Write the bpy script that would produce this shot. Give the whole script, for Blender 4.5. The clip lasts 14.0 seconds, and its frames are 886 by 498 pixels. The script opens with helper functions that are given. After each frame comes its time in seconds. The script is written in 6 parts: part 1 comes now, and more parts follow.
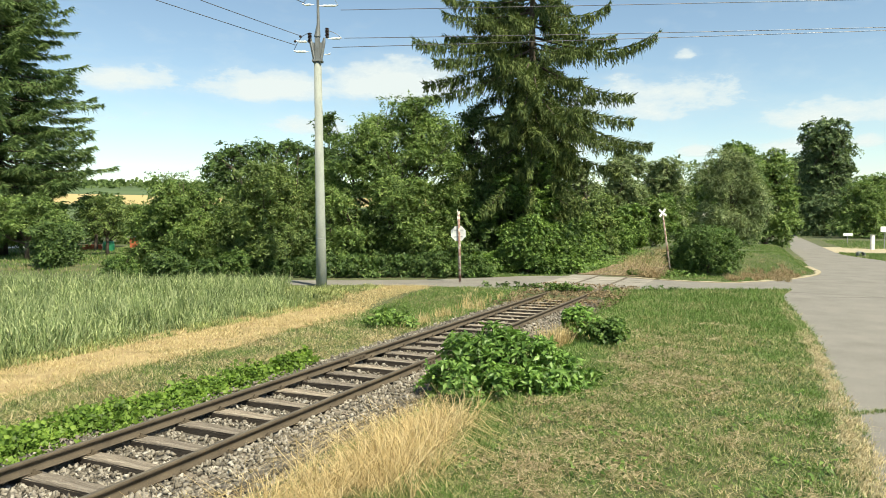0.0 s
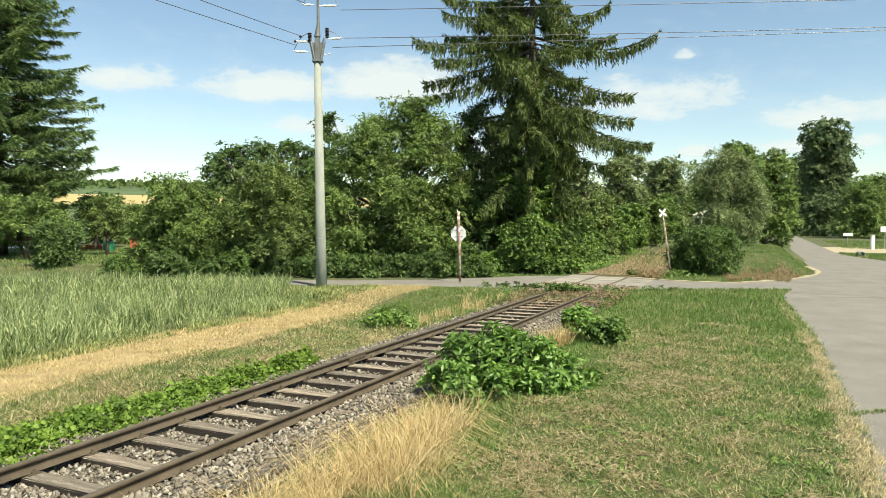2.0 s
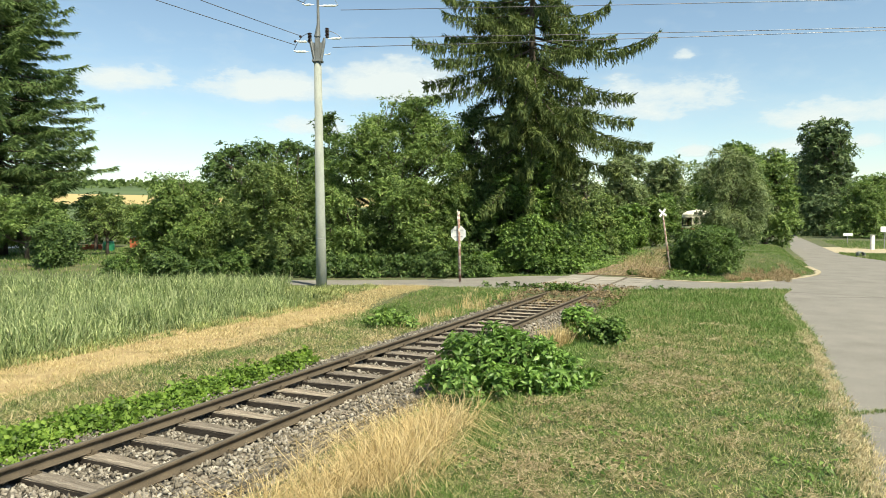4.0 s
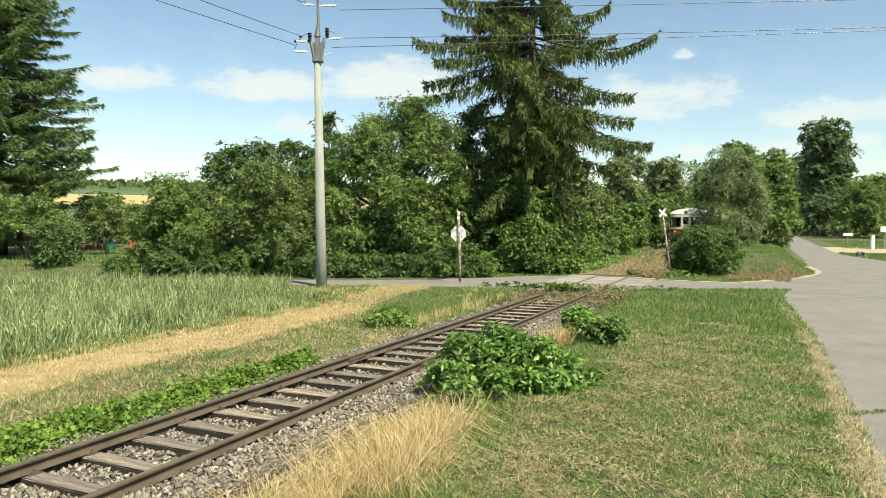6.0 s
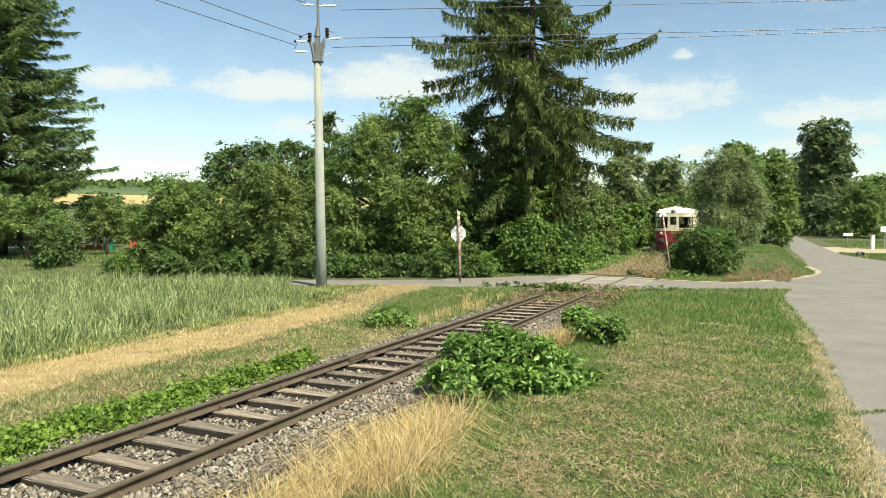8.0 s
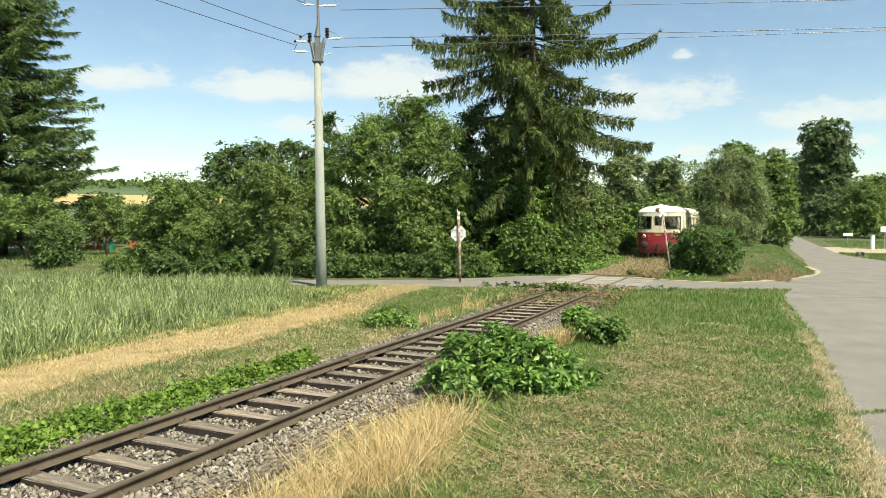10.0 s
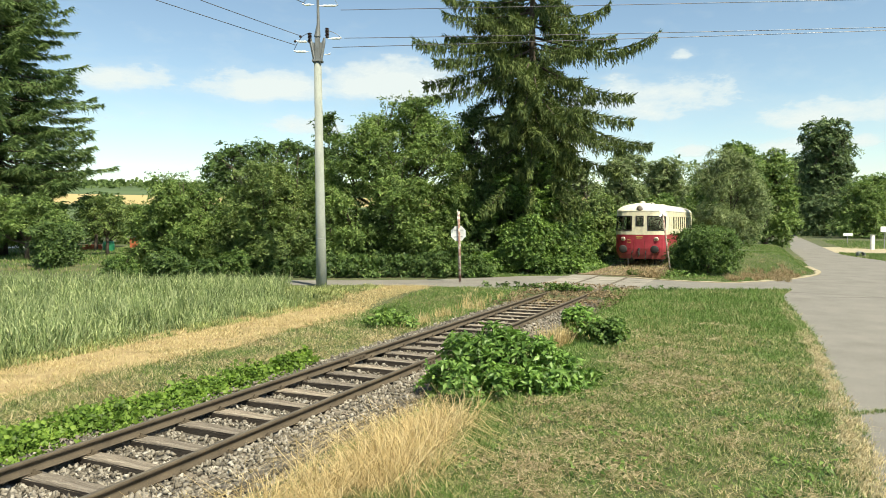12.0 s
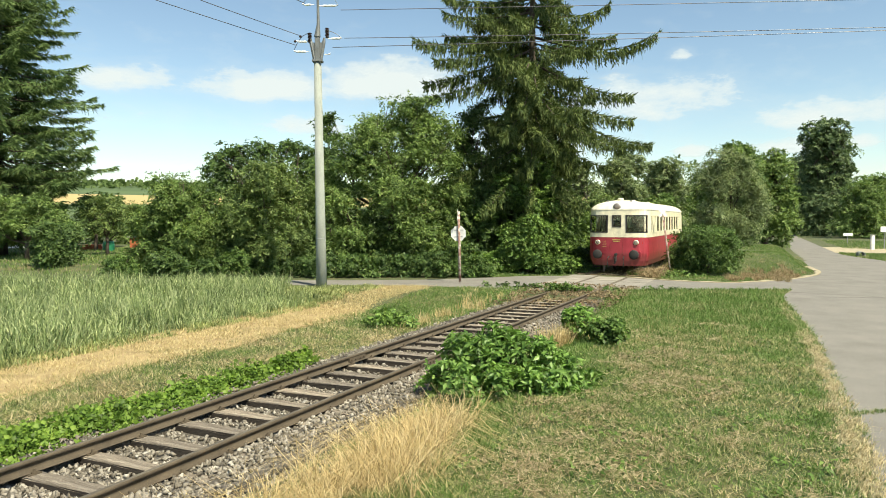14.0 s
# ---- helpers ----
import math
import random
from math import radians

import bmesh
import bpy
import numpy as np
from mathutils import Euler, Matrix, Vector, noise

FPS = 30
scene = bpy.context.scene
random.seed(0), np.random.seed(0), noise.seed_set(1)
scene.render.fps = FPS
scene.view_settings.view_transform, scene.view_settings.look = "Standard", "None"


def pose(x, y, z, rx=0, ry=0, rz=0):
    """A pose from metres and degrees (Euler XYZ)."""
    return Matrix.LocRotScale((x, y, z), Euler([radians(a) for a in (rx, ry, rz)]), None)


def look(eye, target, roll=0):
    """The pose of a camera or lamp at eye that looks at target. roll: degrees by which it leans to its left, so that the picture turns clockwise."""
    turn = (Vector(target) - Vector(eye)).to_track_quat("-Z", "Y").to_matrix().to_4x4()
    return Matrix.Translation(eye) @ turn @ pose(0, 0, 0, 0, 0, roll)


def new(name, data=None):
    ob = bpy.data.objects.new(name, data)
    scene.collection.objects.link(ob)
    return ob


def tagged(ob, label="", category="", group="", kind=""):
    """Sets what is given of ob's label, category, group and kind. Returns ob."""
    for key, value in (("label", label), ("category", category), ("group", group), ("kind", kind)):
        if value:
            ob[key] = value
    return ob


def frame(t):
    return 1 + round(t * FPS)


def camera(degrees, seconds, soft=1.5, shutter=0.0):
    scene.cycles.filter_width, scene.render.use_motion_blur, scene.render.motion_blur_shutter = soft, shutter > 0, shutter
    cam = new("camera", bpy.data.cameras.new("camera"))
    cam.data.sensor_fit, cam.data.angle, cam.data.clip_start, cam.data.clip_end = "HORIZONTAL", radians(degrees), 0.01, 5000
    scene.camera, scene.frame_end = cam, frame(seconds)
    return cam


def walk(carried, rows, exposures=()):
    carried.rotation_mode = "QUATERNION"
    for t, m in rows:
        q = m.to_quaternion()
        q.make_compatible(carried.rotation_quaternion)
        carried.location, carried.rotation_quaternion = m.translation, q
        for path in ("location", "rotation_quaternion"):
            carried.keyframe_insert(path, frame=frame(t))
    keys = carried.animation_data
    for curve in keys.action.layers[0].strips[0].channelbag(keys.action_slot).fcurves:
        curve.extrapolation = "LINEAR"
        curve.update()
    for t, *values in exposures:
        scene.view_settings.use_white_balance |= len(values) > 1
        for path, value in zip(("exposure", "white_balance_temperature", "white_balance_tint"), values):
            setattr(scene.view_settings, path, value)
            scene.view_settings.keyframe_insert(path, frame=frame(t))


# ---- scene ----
cam = camera(66.1, 14.0, soft=0.9)
EYE = pose(0, 0, 2.71, 87.53, 0, 0)
walk(cam, [(0.0, EYE), (14.0, EYE)], exposures=[(0.0, 0.68, 7200, 2), (14.0, 0.68, 7200, 2)])

# ---------------------------------------------------------------- light
SUN_EL, SUN_AZ = 54.0, 142.0          # azimuth clockwise from +y
world = bpy.data.worlds.new("sky")
scene.world = world
world.use_nodes = True
wn = world.node_tree.nodes
sky = wn.new("ShaderNodeTexSky")
sky.sky_type, sky.sun_disc = "NISHITA", False
sky.sun_elevation, sky.sun_rotation = radians(SUN_EL), radians(SUN_AZ)
sky.air_density, sky.dust_density, sky.ozone_density = 1.0, 0.3, 1.6
wn["Background"].inputs["Strength"].default_value = 0.108
world.node_tree.links.new(sky.outputs[0], wn["Background"].inputs["Color"])
sun = new("sun", bpy.data.lights.new("sun", "SUN"))
sun.data.energy, sun.data.angle, sun.data.color = 5.0, radians(0.53), (1.0, 0.93, 0.82)
sdir = Vector((math.sin(radians(SUN_AZ)) * math.cos(radians(SUN_EL)), math.cos(radians(SUN_AZ)) * math.cos(radians(SUN_EL)), math.sin(radians(SUN_EL))))
sun.matrix_world = look(sdir * 60, (0, 0, 0))

# ---------------------------------------------------------------- plan axes: u along the railway, v to its left
DU, DV = np.array((0.4337, 0.9011)), np.array((-0.9011, 0.4337))
TURN = -25.7
TRACK_V = 6.76
# the verge and field strips follow slightly oblique axes
AX, BX = np.array((0.4840, 1.0494)), np.array((-0.8152, 0.6230))
rng = np.random.default_rng(7)


def plan(u, v):
    return u * AX[0] + v * BX[0], u * AX[1] + v * BX[1]


def to_uv(x, y):
    d = AX[0] * BX[1] - AX[1] * BX[0]
    return (x * BX[1] - y * BX[0]) / d, (y * AX[0] - x * AX[1]) / d


def line(u, v):
    """A place u metres along the railway and v metres to the left of its middle."""
    v = v + TRACK_V
    return u * DU[0] + v * DV[0], u * DU[1] + v * DV[1]


def ramp01(a, lo, hi):
    t = np.clip((a - lo) / (hi - lo), 0, 1)
    return t * t * (3 - 2 * t)


def wob(x, y, s=1.0, seed=0.0):
    """A cheap smooth field of about -1..1."""
    return (np.sin(x * 1.7 * s + 1.3 * np.sin(y * 1.1 * s + seed) + seed) + np.sin(y * 2.3 * s + 1.7 * np.sin(x * 0.9 * s - seed) + 2.1 * seed)
            + 0.6 * np.sin((x + y) * 4.1 * s + 3 * seed) + 0.5 * np.sin((x - 1.3 * y) * 5.3 * s + seed)) / 3.1


def land(x, y):
    """Height of the ground."""
    u, v = to_uv(x, y)
    z = np.full_like(u, -0.03)
    # the field side lies a little lower, the verge rises from the ballast
    z = z - 0.27 * ramp01(v, 3.0, 4.6) * (1 - ramp01(y, 22.6, 26.4))
    z = z - 0.01 * ramp01(v, 8.0, 9.5) * (1 - ramp01(y, 22.6, 26.4))
    z = z + 0.025 * wob(x, y, 1.1) * (1 - ramp01(y, 23.8, 25.6) * (1 - ramp01(y, 34, 39))) * ramp01(v, -1.2, 0.0)
    # rising bank past the road
    z = z + 0.35 * ramp01(y, 33.2, 36.6) * ramp01(v, 8.6, 11.5)
    z = z + 0.30 * ramp01(v, 4.6, 2.8) * ramp01(y, 34, 38) * ramp01(v, -2.8, -1.5)
    # grassy mound on the road corner
    z = z + 0.62 * ramp01(v, -2.6, -0.9) * (1 - ramp01(v, 1.6, 3.4)) * ramp01(y, 32.3, 38.0) * (1 - ramp01(y, 50, 60))
    # far hills
    d = np.hypot(x / 0.948, y / 1.22)
    z = z + 34.0 * ramp01(d, 200, 640) * ramp01(y, 73, 244) + 5.0 * ramp01(d, 330, 640) * wob(x, y, 0.006, 2.0)
    return z


# ---------------------------------------------------------------- materials
def mat(name, build):
    m = bpy.data.materials.new(name)
    m.use_nodes = True
    nt = m.node_tree
    build(nt, nt.nodes, nt.links, nt.nodes["Principled BSDF"])
    return m


def n_noise(nt, scale, detail=4.0, rough=0.6, coord="Position", stretch=None):
    geo = nt.nodes.new("ShaderNodeNewGeometry") if coord == "Position" else nt.nodes.new("ShaderNodeTexCoord")
    t = nt.nodes.new("ShaderNodeTexNoise")
    t.inputs["Scale"].default_value, t.inputs["Detail"].default_value, t.inputs["Roughness"].default_value = scale, detail, rough
    src = geo.outputs[coord]
    if stretch:
        mp = nt.nodes.new("ShaderNodeMapping")
        mp.inputs["Rotation"].default_value = stretch[1]
        mp.inputs["Scale"].default_value = stretch[0]
        nt.links.new(src, mp.inputs[0])
        src = mp.outputs[0]
    nt.links.new(src, t.inputs["Vector"])
    return t.outputs["Fac"]


def n_ramp(nt, fac, stops):
    r = nt.nodes.new("ShaderNodeValToRGB")
    el = r.color_ramp.elements
    while len(el) < len(stops):
        el.new(0.5)
    for e, (p, c) in zip(el, stops):
        e.position, e.color = p, (*c, 1)
    nt.links.new(fac, r.inputs[0])
    return r.outputs[0]


def n_mix(nt, fac, a, b, mode="MIX"):
    m = nt.nodes.new("ShaderNodeMix")
    m.data_type, m.blend_type = "RGBA", mode
    for sock, val in ((m.inputs[0], fac), (m.inputs[6], a), (m.inputs[7], b)):
        if isinstance(val, (int, float)):
            sock.default_value = val
        elif isinstance(val, tuple):
            sock.default_value = (*val, 1)
        else:
            nt.links.new(val, sock)
    return m.outputs[2]


def n_bump(nt, bsdf, fac, strength=0.4, dist=0.02):
    b = nt.nodes.new("ShaderNodeBump")
    b.inputs["Strength"].default_value, b.inputs["Distance"].default_value = strength, dist
    nt.links.new(fac, b.inputs["Height"])
    nt.links.new(b.outputs[0], bsdf.inputs["Normal"])


def surface(name, stops, scale=6.0, fine=60.0, rough=0.85, metal=0.0, bump=0.3, dist=0.01, coord="Position", stretch=None, fine_amount=0.35, vary=0.0):
    """Two scales of noise on a colour ramp, with relief."""
    def build(nt, nodes, links, b):
        a = n_noise(nt, scale, 5, 0.6, coord, stretch)
        f = n_noise(nt, fine, 3, 0.7, coord, stretch)
        col = n_ramp(nt, a, stops)
        col = n_mix(nt, fine_amount, col, n_ramp(nt, f, [(0.25, (0.35, 0.35, 0.35)), (0.75, (1.5, 1.5, 1.5))]), "MULTIPLY")
        if vary:
            oi = nodes.new("ShaderNodeObjectInfo")
            col = n_mix(nt, vary, col, n_ramp(nt, oi.outputs["Random"], [(0, (0.45, 0.45, 0.47)), (1, (1.4, 1.36, 1.3))]), "MULTIPLY")
        links.new(col, b.inputs["Base Color"])
        b.inputs["Roughness"].default_value, b.inputs["Metallic"].default_value = rough, metal
        n_bump(nt, b, f, bump, dist)
    return mat(name, build)


def foliage(name, dark, mid, light, through_light=0.35, patch=0.5, rough=0.5, spec=0.3):
    """Leaf: each leaf its own shade, larger patches of shade, light coming through."""
    def build(nt, nodes, links, b):
        geo = nodes.new("ShaderNodeNewGeometry")
        col = n_ramp(nt, geo.outputs["Random Per Island"], [(0.0, tuple(np.array(dark) * 0.9)), (0.5, mid), (1.0, tuple(np.array(light) * 1.05))])
        big = n_noise(nt, patch, 2)
        col = n_mix(nt, 0.55, col, n_ramp(nt, big, [(0.3, (0.55, 0.6, 0.5)), (0.7, (1.35, 1.3, 1.15))]), "MULTIPLY")
        bough = n_noise(nt, max(1.3, patch * 1.4), 2)
        col = n_mix(nt, 0.5, col, n_ramp(nt, bough, [(0.32, (0.6, 0.62, 0.6)), (0.68, (1.4, 1.36, 1.25))]), "MULTIPLY")
        links.new(col, b.inputs["Base Color"])
        b.inputs["Roughness"].default_value = rough
        b.inputs["Specular IOR Level"].default_value = spec
        tr = nodes.new("ShaderNodeBsdfTranslucent")
        links.new(n_mix(nt, 0.5, col, (0.95, 1.0, 0.55), "MULTIPLY"), tr.inputs[0])
        mx = nodes.new("ShaderNodeMixShader")
        mx.inputs[0].default_value = through_light
        links.new(b.outputs[0], mx.inputs[1])
        links.new(tr.outputs[0], mx.inputs[2])
        links.new(mx.outputs[0], nodes["Material Output"].inputs[0])
    return mat(name, build)


def plain(name, color, rough=0.5, metal=0.0, wear=0.25):
    c = np.array(color)
    return surface(name, [(0.3, tuple(c * 0.75)), (0.7, tuple(np.minimum(c * 1.15, 0.95)))], 3.0, 40.0, rough, metal, 0.08, 0.004, "Object", None, wear)


def meadow(name, greens, straws, scale, lo, hi):
    """Grass blades: green and dry ones mixed by patch and blade by blade."""
    def build(nt, nodes, links, b):
        geo = nodes.new("ShaderNodeNewGeometry")
        isl = geo.outputs["Random Per Island"]
        g = n_ramp(nt, isl, [(0.0, greens[0]), (0.5, greens[1]), (1.0, greens[2])])
        s = n_ramp(nt, isl, [(0.0, straws[0]), (0.5, straws[1]), (1.0, straws[2])])
        pm = nodes.new("ShaderNodeMath")
        pm.operation = "MULTIPLY_ADD"
        links.new(n_noise(nt, scale * 0.28, 3), pm.inputs[0])
        pm.inputs[1].default_value = 0.5
        half = nodes.new("ShaderNodeMath")
        half.operation = "MULTIPLY"
        links.new(n_noise(nt, scale, 5, 0.65), half.inputs[0])
        half.inputs[1].default_value = 0.5
        links.new(half.outputs[0], pm.inputs[2])
        patch = pm.outputs[0]
        ad = nodes.new("ShaderNodeMath")
        ad.operation = "MULTIPLY_ADD"
        links.new(isl, ad.inputs[0])
        ad.inputs[1].default_value = 0.22
        links.new(patch, ad.inputs[2])
        fac = n_ramp(nt, ad.outputs[0], [(lo, (0, 0, 0)), (hi, (1, 1, 1))])
        col = n_mix(nt, fac, g, s)
        links.new(col, b.inputs["Base Color"])
        b.inputs["Roughness"].default_value = 0.6
        b.inputs["Specular IOR Level"].default_value = 0.25
        tr = nodes.new("ShaderNodeBsdfTranslucent")
        links.new(col, tr.inputs[0])
        mx = nodes.new("ShaderNodeMixShader")
        mx.inputs[0].default_value = 0.3
        links.new(b.outputs[0], mx.inputs[1])
        links.new(tr.outputs[0], mx.inputs[2])
        links.new(mx.outputs[0], nodes["Material Output"].inputs[0])
    return mat(name, build)


GREENS = ((0.085, 0.155, 0.034), (0.14, 0.23, 0.054), (0.225, 0.325, 0.095))
STRAWS = ((0.27, 0.205, 0.10), (0.45, 0.36, 0.19), (0.66, 0.56, 0.34))


def build_ground(nt, nodes, links, b):
    a = n_noise(nt, 0.9, 6, 0.65)
    f = n_noise(nt, 22, 5, 0.7)
    near = n_ramp(nt, a, [(0.35, (0.06, 0.085, 0.026)), (0.55, (0.09, 0.10, 0.038)), (0.70, (0.18, 0.14, 0.07))])
    near = n_mix(nt, 0.6, near, n_ramp(nt, f, [(0.3, (0.4, 0.4, 0.4)), (0.7, (1.5, 1.5, 1.5))]), "MULTIPLY")
    # bands of farmland and woodland on the far hillside
    geo = nodes.new("ShaderNodeNewGeometry")
    sep = nodes.new("ShaderNodeSeparateXYZ")
    links.new(geo.outputs["Position"], sep.inputs[0])
    wobble = n_noise(nt, 0.012, 3)
    ad = nodes.new("ShaderNodeMath")
    ad.operation = "MULTIPLY_ADD"
    links.new(wobble, ad.inputs[0])
    ad.inputs[1].default_value = 5.0
    links.new(sep.outputs[2], ad.inputs[2])
    mr = nodes.new("ShaderNodeMapRange")
    mr.inputs["From Min"].default_value, mr.inputs["From Max"].default_value = 0, 60
    links.new(ad.outputs[0], mr.inputs[0])
    far = n_ramp(nt, mr.outputs[0], [(0.0, (0.09, 0.13, 0.045)), (0.215, (0.08, 0.12, 0.04)), (0.235, (0.42, 0.32, 0.135)), (0.37, (0.46, 0.35, 0.15)), (0.38, (0.07, 0.11, 0.04)), (0.44, (0.095, 0.14, 0.05)), (0.47, (0.07, 0.11, 0.04)), (1.0, (0.08, 0.125, 0.045))])
    d = nodes.new("ShaderNodeMapRange")
    d.inputs["From Min"].default_value, d.inputs["From Max"].default_value = 100, 160
    links.new(sep.outputs[1], d.inputs[0])
    links.new(n_mix(nt, d.outputs[0], near, far), b.inputs["Base Color"])
    b.inputs["Roughness"].default_value = 0.95
    n_bump(nt, b, f, 0.6, 0.03)


M = {}
M["ground"] = mat("meadow_ground", build_ground)
M["straw_soil"] = surface("straw_litter", [(0.3, (0.24, 0.17, 0.08)), (0.6, (0.42, 0.32, 0.16))], 2.5, 45, 0.95, 0, 0.6, 0.02)
M["brown_soil"] = surface("dry_leaf_litter", [(0.3, (0.11, 0.075, 0.045)), (0.6, (0.23, 0.16, 0.10))], 2.0, 40, 0.95, 0, 0.6, 0.02)
M["asphalt"] = surface("worn_asphalt", [(0.3, (0.174, 0.159, 0.135)), (0.5, (0.204, 0.191, 0.165)), (0.7, (0.235, 0.217, 0.187))], 0.8, 90, 0.9, 0, 0.35, 0.004, fine_amount=0.45)
M["concrete"] = surface("crossing_concrete", [(0.3, (0.22, 0.20, 0.165)), (0.7, (0.36, 0.335, 0.285))], 1.7, 60, 0.85, 0, 0.25, 0.004, vary=0.3)
M["pole"] = surface("pole_concrete", [(0.3, (0.222, 0.240, 0.210)), (0.7, (0.335, 0.360, 0.318))], 2.2, 90, 0.85, 0, 0.2, 0.003, "Object", ((1, 1, 0.25), (0, 0, 0)))
M["seam"] = surface("tarred_seam", [(0.3, (0.10, 0.095, 0.085)), (0.7, (0.17, 0.16, 0.14))], 3, 60, 0.9, 0, 0.3, 0.004)
M["sand"] = surface("sandy_edge", [(0.3, (0.30, 0.25, 0.16)), (0.7, (0.50, 0.43, 0.29))], 3, 60, 0.95, 0, 0.5, 0.01)
M["ballast"] = surface("ballast_bed", [(0.3, (0.09, 0.078, 0.06)), (0.7, (0.21, 0.185, 0.15))], 9, 40, 0.95, 0, 1.0, 0.05)
M["wood"] = surface("weathered_sleeper_wood", [(0.3, (0.14, 0.112, 0.082)), (0.55, (0.31, 0.262, 0.20)), (0.75, (0.48, 0.425, 0.34))], 2.0, 16, 0.9, 0, 0.9, 0.02, "Object", ((0.5, 6.0, 6.0), (0, 0, 0)), 0.7, 0.55)
M["rail_rust"] = surface("rusty_rail_steel", [(0.3, (0.062, 0.047, 0.03)), (0.7, (0.115, 0.089, 0.058))], 3, 50, 0.85, 0.0, 0.3, 0.003)
M["rail_top"] = surface("worn_rail_head", [(0.3, (0.10, 0.083, 0.06)), (0.7, (0.165, 0.14, 0.10))], 2, 60, 0.6, 0.15, 0.1, 0.001)
# sleeper wood darkened: the shade on the sides put into the colour
M["sleeper_side_shade"] = surface("shaded_sleeper_side", [(0.3, (0.03, 0.023, 0.017)), (0.7, (0.075, 0.06, 0.045))], 2.0, 16, 0.9, 0, 0.9, 0.02, "Object", ((0.5, 6.0, 6.0), (0, 0, 0)), 0.6, 0.4)
M["bark"] = surface("bark", [(0.3, (0.05, 0.04, 0.03)), (0.7, (0.13, 0.10, 0.075))], 3, 25, 0.95, 0, 0.9, 0.03, "Object", ((1, 1, 0.2), (0, 0, 0)))
M["steel"] = plain("galvanised_steel", (0.36, 0.37, 0.37), 0.55, 0.5)
M["steel_dark"] = plain("dull_painted_steel", (0.17, 0.18, 0.18), 0.6, 0.3)
M["dark"] = plain("black_rubber", (0.02, 0.02, 0.02), 0.6)
M["porcelain"] = plain("brown_porcelain", (0.035, 0.02, 0.018), 0.25)
M["wire"] = plain("aluminium_wire", (0.12, 0.12, 0.13), 0.5, 0.5)
M["white"] = plain("white_paint", (0.78, 0.78, 0.76), 0.5, 0, 0.15)
M["sign_back"] = plain("pale_grey_sheet_metal", (0.60, 0.61, 0.60), 0.55, 0.1, 0.2)
M["post"] = surface("flaking_painted_post", [(0.36, (0.19, 0.09, 0.065)), (0.48, (0.30, 0.19, 0.15)), (0.60, (0.52, 0.47, 0.42))], 5, 40, 0.85, 0, 0.3, 0.004, "Object")
M["cream"] = plain("cream_coach_paint", (0.80, 0.735, 0.53), 0.35, 0, 0.12)
M["roof"] = plain("ivory_roof_paint", (0.80, 0.755, 0.60), 0.5, 0, 0.2)


def build_red(nt, nodes, links, b):
    """Crimson coach paint, faded in patches, with road dirt thrown up from the wheels."""
    col = n_ramp(nt, n_noise(nt, 2, 5, 0.6, "Object"), [(0.3, (0.27, 0.02, 0.033)), (0.7, (0.385, 0.04, 0.058))])
    tc = nodes.new("ShaderNodeTexCoord")
    sep = nodes.new("ShaderNodeSeparateXYZ")
    links.new(tc.outputs["Object"], sep.inputs[0])
    ad = nodes.new("ShaderNodeMath")
    ad.operation = "MULTIPLY_ADD"
    links.new(n_noise(nt, 5, 5, 0.7, "Object", ((1, 1, 0.5), (0, 0, 0))), ad.inputs[0])
    ad.inputs[1].default_value = -1.5
    links.new(sep.outputs[2], ad.inputs[2])
    dirt = n_ramp(nt, ad.outputs[0], [(0.0, (0.5, 0.5, 0.5)), (0.45, (0.0, 0.0, 0.0))])
    col = n_mix(nt, dirt, col, (0.10, 0.055, 0.045))
    links.new(col, b.inputs["Base Color"])
    b.inputs["Roughness"].default_value = 0.4
    n_bump(nt, b, n_noise(nt, 30, 3, 0.7, "Object"), 0.05, 0.002)


M["red"] = mat("crimson_coach_paint", build_red)
M["dim_red"] = plain("seat_leatherette", (0.16, 0.05, 0.035), 0.6)
M["underframe"] = plain("sooty_underframe", (0.03, 0.027, 0.025), 0.8)
M["interior"] = plain("brown_interior_panel", (0.16, 0.10, 0.06), 0.6)
M["yellow"] = plain("yellow_lettering", (0.55, 0.36, 0.11), 0.5)
M["redlamp"] = plain("red_lamp_glass", (0.5, 0.03, 0.03), 0.15)
M["orange"] = plain("orange_painted_board", (0.50, 0.14, 0.06), 0.7)
M["green_paint"] = plain("green_plastic", (0.02, 0.22, 0.10), 0.5)


def build_glass(nt, nodes, links, b):
    b.inputs["Base Color"].default_value = (0.75, 0.82, 0.80, 1)
    b.inputs["Roughness"].default_value = 0.03
    b.inputs["Transmission Weight"].default_value = 1.0
    b.inputs["IOR"].default_value = 1.45
    f = n_noise(nt, 2.0, 2)
    n_bump(nt, b, f, 0.03, 0.01)


M["glass"] = mat("window_glass", build_glass)


def build_lamp(nt, nodes, links, b):
    b.inputs["Base Color"].default_value = (0.34, 0.28, 0.23, 1)
    b.inputs["Roughness"].default_value, b.inputs["Metallic"].default_value = 0.2, 0.45
    n_bump(nt, b, n_noise(nt, 60, 1, 0.5, "Object"), 0.2, 0.004)


